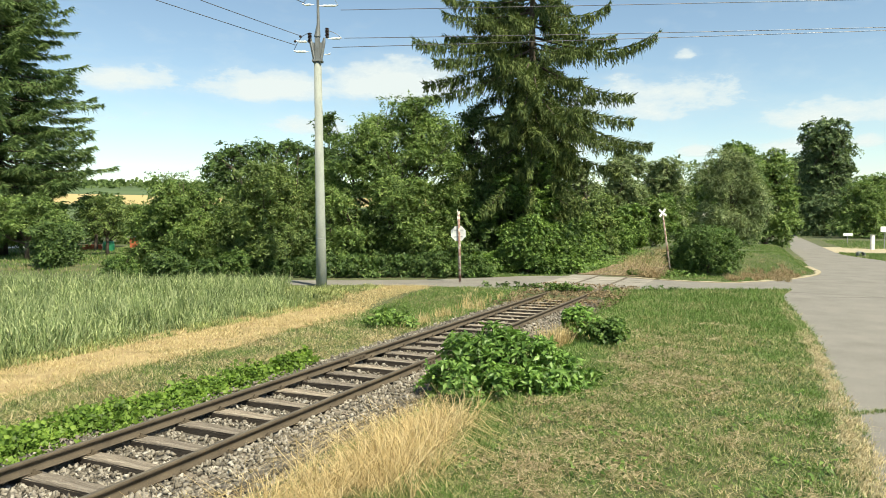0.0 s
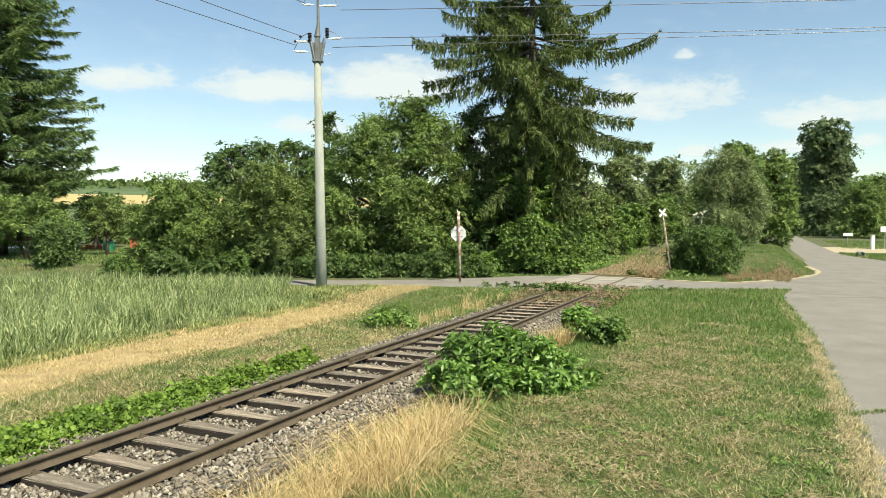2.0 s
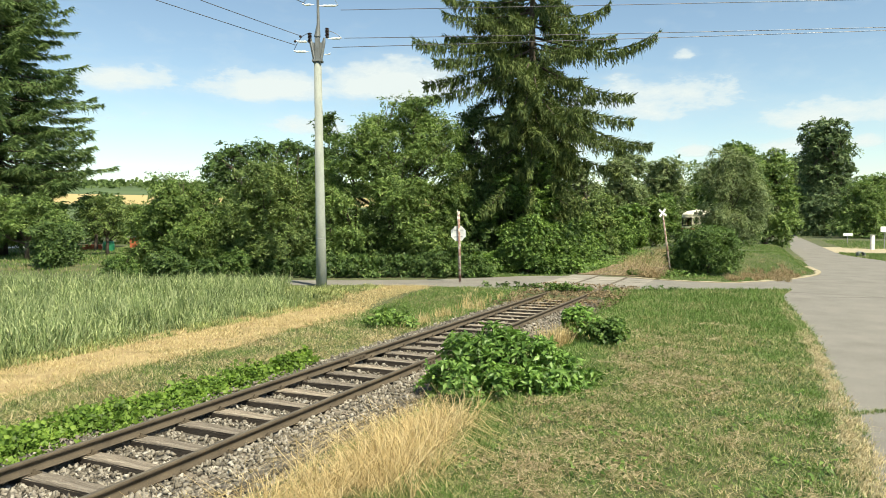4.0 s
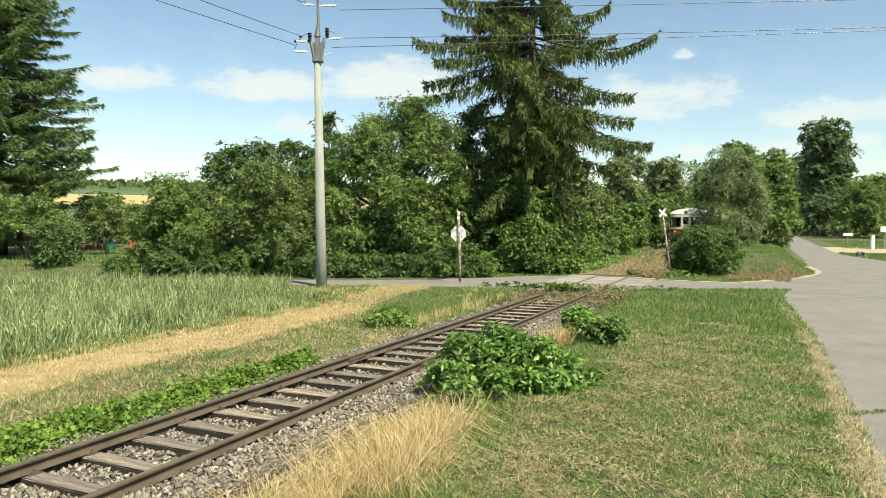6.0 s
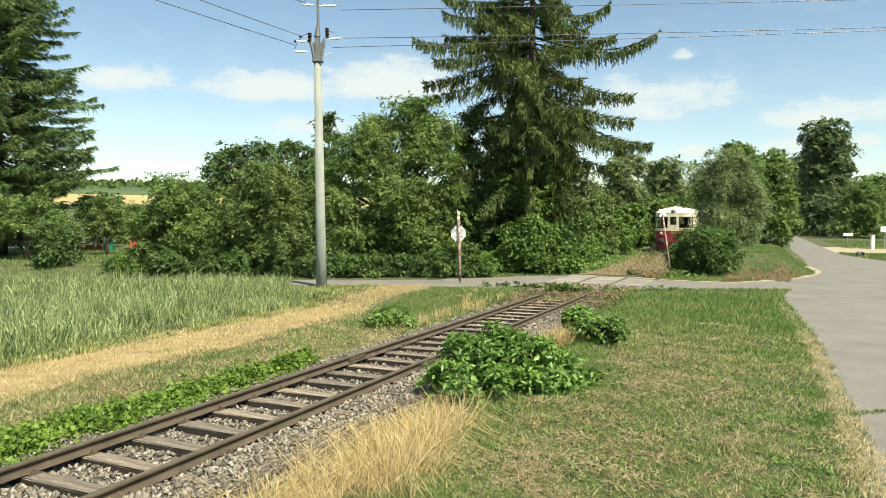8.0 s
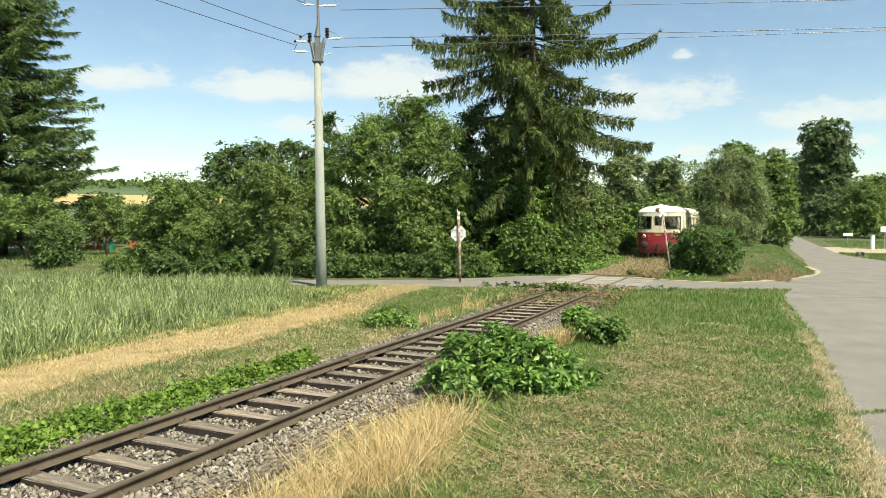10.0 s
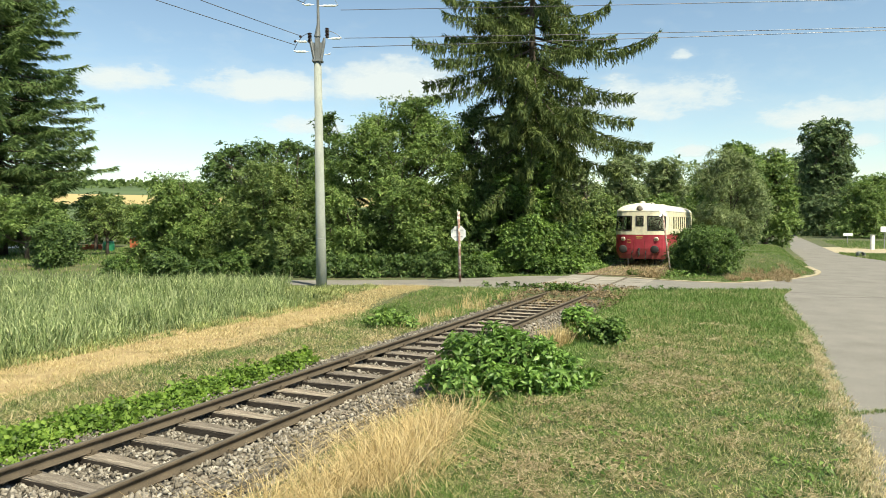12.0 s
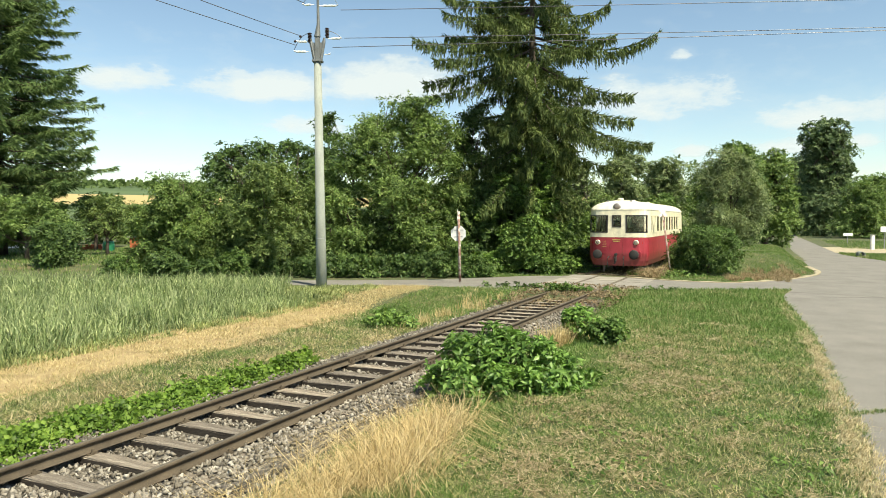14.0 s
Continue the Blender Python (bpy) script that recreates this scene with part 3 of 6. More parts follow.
def make_stones():
    g = np.random.default_rng(11)
    n = 21000
    u = 2.8 + 19.6 * g.uniform(0, 1, n) ** 1.4
    v = np.where(g.uniform(size=n) < 0.55, g.uniform(-0.77, 0.77, n), np.where(g.uniform(size=n) < 0.78, -0.72 - np.abs(g.normal(0, 0.62, n)), g.uniform(0.75, 1.5, n)))
    ph = ((u - SLEEPER_0) / SLEEPER + 0.5) % 1 - 0.5
    ok = (np.abs(ph) * SLEEPER > 0.14) | (np.abs(v) > 0.84)
    u, v = u[ok], v[ok]
    n = len(u)
    x, y = line(u, v)
    z = -0.25 + 0.022 * g.uniform(-1, 1, n) + 0.09 * (np.abs(v) > 0.82) - 0.10 * ramp01(np.abs(v), 1.4, 1.9)
    cube = np.array([(a, b, c) for a in (-1, 1) for b in (-1, 1) for c in (-1, 1)], dtype=float)
    quad = np.array([(0, 1, 3, 2), (4, 6, 7, 5), (0, 4, 5, 1), (2, 3, 7, 6), (0, 2, 6, 4), (1, 5, 7, 3)])
    c = cube[None] * (1 + 0.5 * g.uniform(-1, 1, (n, 8, 3)))
    q = g.normal(size=(n, 4))
    q /= np.linalg.norm(q, axis=1, keepdims=True)
    w, a, b, d = q.T
    R = np.stack([np.stack([1 - 2 * (b * b + d * d), 2 * (a * b - w * d), 2 * (a * d + w * b)], 1), np.stack([2 * (a * b + w * d), 1 - 2 * (a * a + d * d), 2 * (b * d - w * a)], 1), np.stack([2 * (a * d - w * b), 2 * (b * d + w * a), 1 - 2 * (a * a + b * b)], 1)], 1)
    s = (0.021 * g.uniform(0.5, 1.55, n))[:, None, None] * g.uniform(0.45, 1.0, (n, 1, 3)) * np.array((1.45, 1.0, 0.62))
    c = np.einsum("nij,nkj->nki", R, c * s) + np.stack([x, y, z], 1)[:, None]
    f = (np.arange(n)[:, None, None] * 8 + quad[None]).reshape(-1, 4)

    def build(nt, nodes, links, b):
        geo = nodes.new("ShaderNodeNewGeometry")
        col = n_ramp(nt, geo.outputs["Random Per Island"], [(0.0, (0.11, 0.095, 0.072)), (0.45, (0.215, 0.192, 0.152)), (0.85, (0.31, 0.284, 0.235)), (1.0, (0.46, 0.43, 0.37))])
        fine = n_noise(nt, 70, 3)
        links.new(n_mix(nt, 0.5, col, n_ramp(nt, fine, [(0.3, (0.55, 0.5, 0.45)), (0.7, (1.3, 1.3, 1.3))]), "MULTIPLY"), b.inputs["Base Color"])
        b.inputs["Roughness"].default_value = 0.9
        n_bump(nt, b, fine, 0.5, 0.006)
    stuff("ballast_stones", (c.reshape(-1, 3), f), mat("ballast_stone", build), "grey-brown crushed stone ballast between the sleepers", "ballast")


make_stones()


# ---------------------------------------------------------------- trees
def tree(name, label, x, y, lobes, n, size, material, trunk=0.16, seed=1, clump=0.32, aspect=0.55, group="", spread=1.0, droop=0.3, limb_mat=None):
    """A tree or bush: an Empty with a trunk and limbs, and a crown of leaf clumps round its lobes (x, y, z, rx, ry, rz)."""
    g = np.random.default_rng(seed)
    z0 = float(land(np.array([x]), np.array([y]))[0])
    t = empty(name, pose(x, y, z0), label, "bush" if "bush" in name or "shrub" in name else "tree", group)
    bm = bmesh.new()
    top = max(lb[2] for lb in lobes)
    hub = Vector((0, 0, top * 0.35))
    tube(bm, [(0, 0, -0.1), (0.05 * trunk, 0, top * 0.18), tuple(hub + Vector((0.3 * trunk, 0.2 * trunk, 0)))], [trunk * 1.3, trunk, trunk * 0.8], 9)
    for lb in lobes:
        e = Vector(lb[:3])
        s = Vector((0, 0, min(e.z * 0.5, hub.z)))
        m = (s + e) / 2 + Vector(g.normal(size=3) * 0.12 * (e - s).length)
        tube(bm, [s, m, e], [trunk * 0.55, trunk * 0.33, trunk * 0.12], 6)
        for k in range(4):
            d = Vector(g.normal(size=3)).normalized()
            d = Vector((d.x * lb[3], d.y * lb[4], abs(d.z) * lb[5])) * 0.8
            tube(bm, [m, (m + e + d) / 2 + d * 0.1, e + d], [trunk * 0.22, trunk * 0.14, trunk * 0.05], 5)
    part("trunk", bm, limb_mat or M["bark"], t, "", True)
    L = np.array(lobes, dtype=float)
    area = L[:, 3] * L[:, 5] + L[:, 4] * L[:, 5] + L[:, 3] * L[:, 4]
    pts, nor = [], []
    per = 16
    for lb, share in zip(L, area / area.sum()):
        k = max(8, int(n * share / per))
        # boughs: each lobe is a few knots of foliage, leafy on their outer and upper sides, with gaps between
        kn = 10
        knots = unit(g.normal(size=(kn, 3)) + np.array((0, 0, 0.2))) * g.uniform(0.45, 0.85, (kn, 1))
        knots[0] *= 0.2
        fat = g.uniform(0.26, 0.46, kn)
        which = g.integers(0, kn, k)
        d = unit(g.normal(size=(k, 3)) + knots[which] * 0.6 + np.array((0, 0, 0.3)))
        c = lb[:3] + (knots[which] + d * (fat[which] * g.uniform(0.35, 1.15, k))[:, None]) * lb[3:6]
        face = unit(d * 0.75 + np.array((0, 0, 0.75)) + g.normal(size=(k, 3)) * 0.28)
        way = unit(d * np.array((1, 1, 0.35)) + g.normal(size=(k, 3)) * 0.5 + np.array((0, 0, 0.22 - droop)))
        way = unit(way - face * np.sum(way * face, axis=1, keepdims=True) * 0.8)
        across = np.cross(face, way)
        ln = clump * 1.55 * spread * g.uniform(0.4, 1.6, k)
        q = g.uniform(0, 1, (k, per))
        lat = g.normal(size=(k, per)) * (0.30 * (1.15 - q)) * ln[:, None]
        pos = c[:, None] + way[:, None] * (ln[:, None] * q)[..., None] + across[:, None] * lat[..., None] + g.normal(size=(k, per, 3)) * clump * 0.10
        pos[..., 2] -= (q ** 2) * (ln * droop * 0.6)[:, None]
        pts.append(pos.reshape(-1, 3))
        nor.append(np.repeat(face, per, 0))
    pts, nor = np.concatenate(pts), np.concatenate(nor)
    keep = pts[:, 2] > 0.02
    v, f = leaves(pts[keep], nor[keep], size * (0.9 if y > 26 else 1.0), g, aspect, droop * 0.6, y > 26, 0.42)
    part("crown", mesh_of("crown", v, f, material), None, t)
    return t


def lobed(g, rx, ry, z0, z1, n, taper=0.5, fat=0.45):
    """Lobes filling an uneven crown between two heights."""
    out = []
    for i in range(n):
        f = (i + 0.5) / n
        z = z0 + (z1 - z0) * f
        env = (1 - taper * f ** 1.6) * (0.9 + 0.1 * min(1, f * 5))
        a = i * 2.4 + g.uniform(-0.5, 0.5)
        r = fat * g.uniform(0.75, 1.15)
        d = max(0.0, env - r) * g.uniform(0.75, 1.05)
        rz = max(0.35, min(rx * r * g.uniform(0.8, 1.15), (z1 - z0) * 0.3))
        out.append((math.cos(a) * rx * d, math.sin(a) * ry * d, min(z, z1 - rz * 0.85), rx * r, ry * r, rz))
    return out


def conifer(name, label, x, y, h, radius, material, seed, low=0.8, levels=50, per=8, hang=0.6, sag=0.22, twigs=400, size=0.30, rise=0.2):
    """A conifer: straight trunk, whorls of sagging boughs, each with hanging sprays. radius(f): bough length by share of height."""
    g = np.random.default_rng(seed)
    z0 = float(land(np.array([x]), np.array([y]))[0])
    t = empty(name, pose(x, y, z0), label, "tree")
    bm = bmesh.new()
    tube(bm, [(0, 0, -0.2), (0.05, 0, h * 0.3), (0, 0.05, h * 0.7), (0, 0, h)], [h * 0.018, h * 0.013, h * 0.007, 0.02], 10)
    P, A = [], []
    for k in range(levels):
        f = (k + g.uniform(0, 0.8)) / levels
        zb = low + (h - low) * f
        for j in range(per):
            az = k * 1.1 + j * math.tau / per + g.uniform(-0.35, 0.35)
            ln = radius(f) * (g.uniform(0.78, 1.1) if g.uniform() < 0.8 else 0.5)
            if ln < 0.15:
                continue
            o = np.array((math.cos(az), math.sin(az), 0.0))
            sd = np.array((-math.sin(az), math.cos(az), 0.0))
            sg = sag * g.uniform(0.5, 1.4)

            def at(q):
                q = np.asarray(q)[..., None]
                return np.array((0, 0, zb)) + o * ln * q + np.array((0, 0, 1.0)) * ln * (-sg * q * 1.3 + rise * q ** 3 * 1.1)
            if k % 2 == 0:
                tube(bm, [tuple(at(0.0)), tuple(at(0.4)), tuple(at(0.7)), tuple(at(0.88))], [0.012 * ln + 0.01, 0.008 * ln + 0.008, 0.012, 0.005], 4)
            m = int(twigs * (0.25 + 0.75 * ln / max(radius(0.3), 0.1)))
            q = g.uniform(0.12, 1.0, m) ** 0.75
            wide = 0.17 * ln * (1.02 - q) + 0.05
            lat = g.uniform(-1, 1, m)
            base = at(q) + sd * (lat * wide)[:, None]
            base[:, 2] -= np.abs(lat) * wide * 0.35 + g.uniform(0, 1, m) ** 2 * hang * 0.7
            ax = o * g.uniform(0.1, 0.9, m)[:, None] + sd * (np.sign(lat) * g.uniform(0.1, 0.7, m))[:, None] - np.array((0, 0, 1.0)) * (hang * g.uniform(0.3, 2.0, m))[:, None]
            P.append(base)
            A.append(ax + 0.2 * g.normal(size=(m, 3)))
    part("trunk", bm, M["bark"], t, "", True)
    P, A = np.concatenate(P), unit(np.concatenate(A))
    n = len(P)
    side = unit(np.cross(A, g.normal(size=(n, 3))))
    s = (size * g.uniform(0.5, 1.3, n))[:, None]
    w = s * g.uniform(0.07, 0.15, n)[:, None]
    v = np.stack([P + side * w, P - side * w, P + A * s * 1.1], 1).reshape(-1, 3)
    part("crown", mesh_of("crown", v, np.arange(n)[:, None] * 3 + np.array([[0, 1, 2]]), material), None, t)
    return t


def spruce(name, label, x, y, h, long_boughs, material, seed):
    """An old spruce: sweeping boughs with upturned tips and curtains of hanging branchlets. long_boughs: height, azimuth, length, sag, rise."""
    g = np.random.default_rng(seed)
    z0 = float(land(np.array([x]), np.array([y]))[0])
    t = empty(name, pose(x, y, z0), label, "tree")
    bm = bmesh.new()
    tube(bm, [(0, 0, -0.2), (0.06, 0, h * 0.3), (0, 0.06, h * 0.7), (0, 0, h)], [h * 0.017, h * 0.013, h * 0.007, 0.02], 10)
    boughs = list(long_boughs)
    z = 2.6
    while z < h - 0.4:
        reach = np.interp(z, (2.5, 5.0, 7.0, 12.5, h), (2.2, 3.2, 4.3, 4.6, 0.35))
        for j in range(4 if z < 9 else 3):
            az = g.uniform(0, 360)
            ln = reach * g.uniform(0.7, 1.08)
            if abs(math.cos(radians(az))) > 0.75 and z < 14.5:
                ln *= 0.72
            boughs.append((z + g.uniform(-0.2, 0.2), az, ln, np.interp(z, (3, 8, 14, h), (0.52, 0.40, 0.24, -0.25)) * g.uniform(0.7, 1.3), g.uniform(0.06, 0.22)))
        z += 0.42
    P, A, S = [], [], []
    up = np.array((0, 0, 1.0))
    for zb, azd, ln, sg, rise in boughs:
        az = radians(azd)
        o = np.array((math.cos(az), math.sin(az), 0.0))
        sd = np.array((-math.sin(az), math.cos(az), 0.0))
        bend = g.uniform(-0.12, 0.12)

        def at(q):
            q = np.asarray(q)[..., None]
            return up * zb + o * ln * q + sd * bend * ln * q ** 2 + up * ln * (-sg * q * 1.3 + rise * q ** 3 * 1.1)
        tube(bm, [tuple(at(0.0)), tuple(at(0.35)), tuple(at(0.65)), tuple(at(0.9)), tuple(at(1.0))], [0.011 * ln + 0.012, 0.008 * ln + 0.01, 0.018, 0.01, 0.004], 5)
        # hanging branchlets on short side twigs
        m = int(34 * ln)
        q = g.uniform(0.10, 1.0, m) ** 0.8
        wide = 0.15 * ln * (1.04 - q) + 0.07
        lat = g.uniform(-1, 1, m) * wide
        base = at(q) + sd * lat[:, None] + o * (np.abs(lat) * 0.4)[:, None]
        base[:, 2] -= np.abs(lat) * 0.25
        hl = (0.18 + 0.62 * g.uniform(0, 1, m) ** 1.5) * (0.45 + 0.75 * (1 - q ** 2))
        k = 7
        r = np.linspace(0.0, 1.0, k)[None]
        pos = base[:, None] - up * (hl[:, None] * r)[..., None] + g.normal(size=(m, k, 3)) * 0.03
        way = unit((o * g.uniform(-0.1, 0.6, m)[:, None] + sd * g.normal(0, 0.35, m)[:, None] - up * 0.9)[:, None].repeat(k, 1).reshape(-1, 3) + 0.25 * g.normal(size=(m * k, 3)))
        P.append(pos.reshape(-1, 3)); A.append(way); S.append(np.full(m * k, 0.24))
        # needles on top of the bough and its twigs
        m = int(46 * ln)
        q = g.uniform(0.15, 1.02, m)
        lat = g.uniform(-1, 1, m) * (0.15 * ln * (1.04 - q) + 0.05)
        pos = at(q) + sd * lat[:, None]
        pos[:, 2] += 0.02 - np.abs(lat) * 0.2
        P.append(pos)
        A.append(unit(o * 0.8 + sd * (np.sign(lat) * 0.6)[:, None] + up * (0.1 + 0.5 * q ** 3)[:, None] + 0.25 * g.normal(size=(m, 3))))
        S.append(np.full(m, 0.28))
    part("trunk", bm, M["bark"], t, "", True)
    P, A, S = np.concatenate(P), np.concatenate(A), np.concatenate(S)
    n = len(P)
    side = unit(np.cross(A, g.normal(size=(n, 3))))
    s = (S * g.uniform(0.6, 1.3, n))[:, None]
    w = s * g.uniform(0.09, 0.17, n)[:, None]
    v = np.stack([P + side * w, P - side * w, P + A * s * 1.1], 1).reshape(-1, 3)
    part("crown", mesh_of("crown", v, np.arange(n)[:, None] * 3 + np.array([[0, 1, 2]]), material), None, t)
    return t


def make_trees():
    g = np.random.default_rng(21)
    made = {}
    spruce("spruce_tree", "tall dark spruce with drooping boughs behind the road", 4.83, 37.34, 21.33,
           [(13.6, 5, 4.4, 0.12, 0.28), (12.3, -5, 6.6, 0.25, 0.30), (12.9, 15, 5.0, 0.2, 0.2), (10.9, 8, 5.6, 0.38, 0.17), (9.6, -10, 5.3, 0.40, 0.14), (8.9, 4, 6.8, 0.40, 0.16), (8.2, -20, 5.0, 0.42, 0.10),
            (14.3, 178, 4.8, 0.10, 0.14), (13.6, 185, 4.7, 0.15, 0.17), (12.9, 172, 4.8, 0.18, 0.14), (12.6, 182, 6.4, 0.22, 0.20), (11.6, 176, 5.9, 0.30, 0.10), (10.8, 184, 5.7, 0.32, 0.09), (12.1, 190, 5.4, 0.30, 0.12),
            (9.8, 255, 4.5, 0.45, 0.10), (9.6, 285, 4.6, 0.50, 0.08), (8.8, 240, 4.6, 0.45, 0.05), (8.6, 270, 4.8, 0.50, 0.05), (8.8, 300, 4.6, 0.45, 0.05), (10.6, 268, 4.4, 0.42, 0.06), (7.4, 265, 3.6, 0.55, 0.0),
            (7.0, -15, 4.8, 0.42, 0.10), (6.8, 200, 4.4, 0.45, 0.05), (5.6, 170, 4.0, 0.50, 0.0), (5.5, 230, 4.2, 0.50, 0.0), (5.8, 300, 4.2, 0.50, 0.0)], M["needle"], 5)
    conifer("fir_tree", "tall dense dark green fir beside the field", -29.5, 45.15, 31.28,
            lambda f: 6.9 * min(1.0, (1.0 - f) / 0.75) * (0.9 + 0.1 * math.sin(f * 40)) * (0.75 + 0.25 * min(1, f * 5)), M["needle_fir"], 6, low=1.2, levels=70, per=10, hang=0.3, sag=0.2, rise=0.2, twigs=330, size=0.40)
    made["walnut"] = tree("walnut_tree", "broad leafy walnut tree beside the spruce", -2.75, 36.12, [(0.19, 0, 7.02, 1.9, 1.9, 1.71), (-2.09, -0.38, 5.12, 1.9, 1.9, 1.61), (1.9, -0.28, 5.59, 1.99, 1.9, 1.8), (-2.75, -0.85, 3.03, 1.71, 1.71, 1.42), (0.19, -1.23, 3.98, 1.99, 1.71, 1.52), (2.65, -0.76, 3.03, 1.71, 1.71, 1.52), (-1.52, -1.42, 1.33, 1.9, 1.23, 1.23), (1.33, -1.42, 1.23, 1.8, 1.23, 1.14), (0.57, 0.09, 8.25, 1.04, 1.04, 0.85), (-0.95, 0.28, 7.3, 0.95, 1.04, 1.14), (2.75, 0.19, 6.83, 1.14, 1.23, 1.14), (-3.13, -0.76, 1.34, 1.2, 1.14, 1.0), (3.03, -0.85, 1.04, 1.33, 1.04, 1.04), (-0.4, -0.7, 5.6, 1.8, 1.6, 1.5), (0.9, -1.0, 2.6, 2.0, 1.4, 1.4), (-1.0, -0.9, 6.9, 0.9, 0.9, 0.9), (1.7, 0.0, 8.0, 0.8, 0.8, 0.8)], 98000, 0.125, M["leaf_walnut"], 0.22, 31)
    made["plum"] = tree("plum_tree", "rounded leafy fruit tree beside the crop", -13.3, 34.54, lobed(g, 2.3, 2.18, 0.8, 4.83, 13, 0.45, 0.42), 40000, 0.115, M["leaf_walnut"], 0.14, 32)
    made["cherry"] = tree("cherry_tree", "spreading fruit tree with pale green leaves", -8.45, 33.68, lobed(g, 2.6, 2.28, 0.95, 5.5, 15, 0.35, 0.42), 50000, 0.115, M["leaf_plum"], 0.15, 33)
    tree("elm_tree", "taller dark tree rising behind the fruit trees", -10.2, 38.44, [(-2.6, 0, 5.5, 0.7, 0.7, 0.8), (-1.9, 0.2, 6.2, 0.55, 0.55, 0.7), (-1.0, 0, 5.9, 0.8, 0.8, 0.7), (-0.2, 0.1, 6.3, 0.5, 0.5, 0.6), (0.7, 0, 6.0, 0.8, 0.8, 0.7), (1.5, 0.2, 6.5, 0.5, 0.5, 0.65), (2.3, 0, 5.8, 0.8, 0.8, 0.8), (3.1, 0, 5.3, 0.8, 0.8, 0.8),
         (-1.8, 0, 4.3, 1.5, 1.2, 1.2), (0.2, 0, 4.5, 1.6, 1.2, 1.2), (2.1, 0, 4.3, 1.5, 1.2, 1.2), (0, 0, 2.4, 2.5, 1.4, 1.5)], 34000, 0.15, M["leaf_dark_and_shade"], 0.18, 34)
    tree("young_tree", "slender dark young tree", -6.83, 40.88, lobed(g, 1.04, 1.04, 1.9, 8.82, 7, 0.7, 0.6), 9000, 0.17, M["leaf_dark_and_shade"], 0.1, 35)
    tree("elder_bush", "dense bush filling the gap behind the pole", -5.88, 34.05, lobed(g, 1.9, 1.52, 0.47, 4.36, 7, 0.5, 0.5), 26000, 0.115, M["leaf_walnut"], 0.1, 36)
    # darker leaf colour stands in for the shade under the spruce
    tree("dark_thicket_bush", "undergrowth below the spruce, leaves coloured as if in shade", 1.9, 36.86, lobed(g, 2.28, 1.52, 0.38, 4.36, 7, 0.5, 0.5), 16000, 0.16, M["leaf_dark_and_shade"], 0.1, 37)
    tree("dark_thicket_bush", "undergrowth below the spruce, leaves coloured as if in shade", 6.7, 39.79, lobed(g, 1.7, 1.52, 0.38, 4.3, 9, 0.5, 0.45), 15000, 0.16, M["leaf_dark_and_shade"], 0.1, 38)
    tree("ivy_bush", "rounded bush overgrown with bright ivy", 4.3, 34.4, lobed(g, 2.0, 0.95, 0.28, 2.9, 11, 0.35, 0.48), 30000, 0.11, M["leaf_ivy"], 0.06, 39, 0.22, 0.8)
    tree("climbing_ivy_bush", "ivy climbing the lower trunk of the spruce", 4.6, 35.9, [(-0.3, 0, 1.6, 1.3, 0.8, 1.3), (0.4, -0.1, 3.2, 1.1, 0.8, 1.2), (-0.9, 0, 3.9, 1.0, 0.7, 1.0), (0.0, 0.1, 5.3, 0.9, 0.7, 1.1), (-1.8, 0.1, 2.7, 1.0, 0.7, 1.0), (1.3, 0, 1.9, 0.9, 0.7, 1.0), (0.9, 0.1, 4.4, 0.6, 0.6, 0.9)], 20000, 0.12, M["leaf_ivy"], 0.05, 139, 0.24, 0.7)
    tree("ivy_bush", "low creeping ivy on the bank", 2.28, 34.17, lobed(g, 1.52, 0.66, 0.14, 0.95, 6, 0.4, 0.5), 10000, 0.12, M["leaf_ivy"], 0.04, 40, 0.2, 0.8)
    tree("ivy_bush", "low creeping ivy on the bank", 6.16, 34.78, lobed(g, 1.04, 0.66, 0.14, 0.85, 6, 0.4, 0.5), 9000, 0.12, M["leaf_ivy"], 0.04, 41, 0.2, 0.8)
    tree("hazel_bush", "sunlit rounded hazel bush beside the track", 12.13, 50.04, lobed(g, 2.28, 2.09, 0.38, 3.32, 8, 0.45, 0.5), 22000, 0.16, M["leaf_ivy"], 0.08, 42)
    tree("hazel_bush", "green bush under the spruce edge", 8.06, 40.76, lobed(g, 1.23, 1.14, 0.28, 2.09, 6, 0.45, 0.5), 9000, 0.15, M["leaf_ivy"], 0.06, 43)
    made["dogwood"] = tree("dogwood_bush", "dense rounded bush beside the warning cross", 13.25, 33.9, lobed(g, 1.95, 1.5, 0.33, 2.3, 13, 0.4, 0.42), 36000, 0.092, M["leaf_dogwood"], 0.08, 44, 0.24)
    made["willow"] = tree("willow_tree", "silvery willow bending in the wind", 19.75, 46.99, [(-1.5, 0, 5.0, 0.9, 1.0, 1.3), (-0.6, 0, 5.9, 0.9, 1.0, 1.0), (0.4, 0, 5.6, 0.9, 1.0, 1.2), (0.95, -0.28, 4.2, 1.1, 1.1, 1.5), (-0.57, -0.28, 3.6, 1.2, 1.1, 1.6), (0.57, -0.57, 2.3, 1.4, 1.1, 1.5), (-1.3, -0.3, 2.2, 1.1, 1.0, 1.4), (1.5, -0.2, 2.8, 0.9, 1.0, 1.4)], 30000, 0.22, M["leaf_willow"], 0.12, 45, 0.42, 0.22, droop=0.8)
    tree("maple_tree", "large green tree beside the lane", 28.25, 59.8, lobed(g, 3.79, 3.22, 0.95, 8.44, 12, 0.4, 0.45), 34000, 0.22, M["leaf_walnut"], 0.22, 46, 0.45)
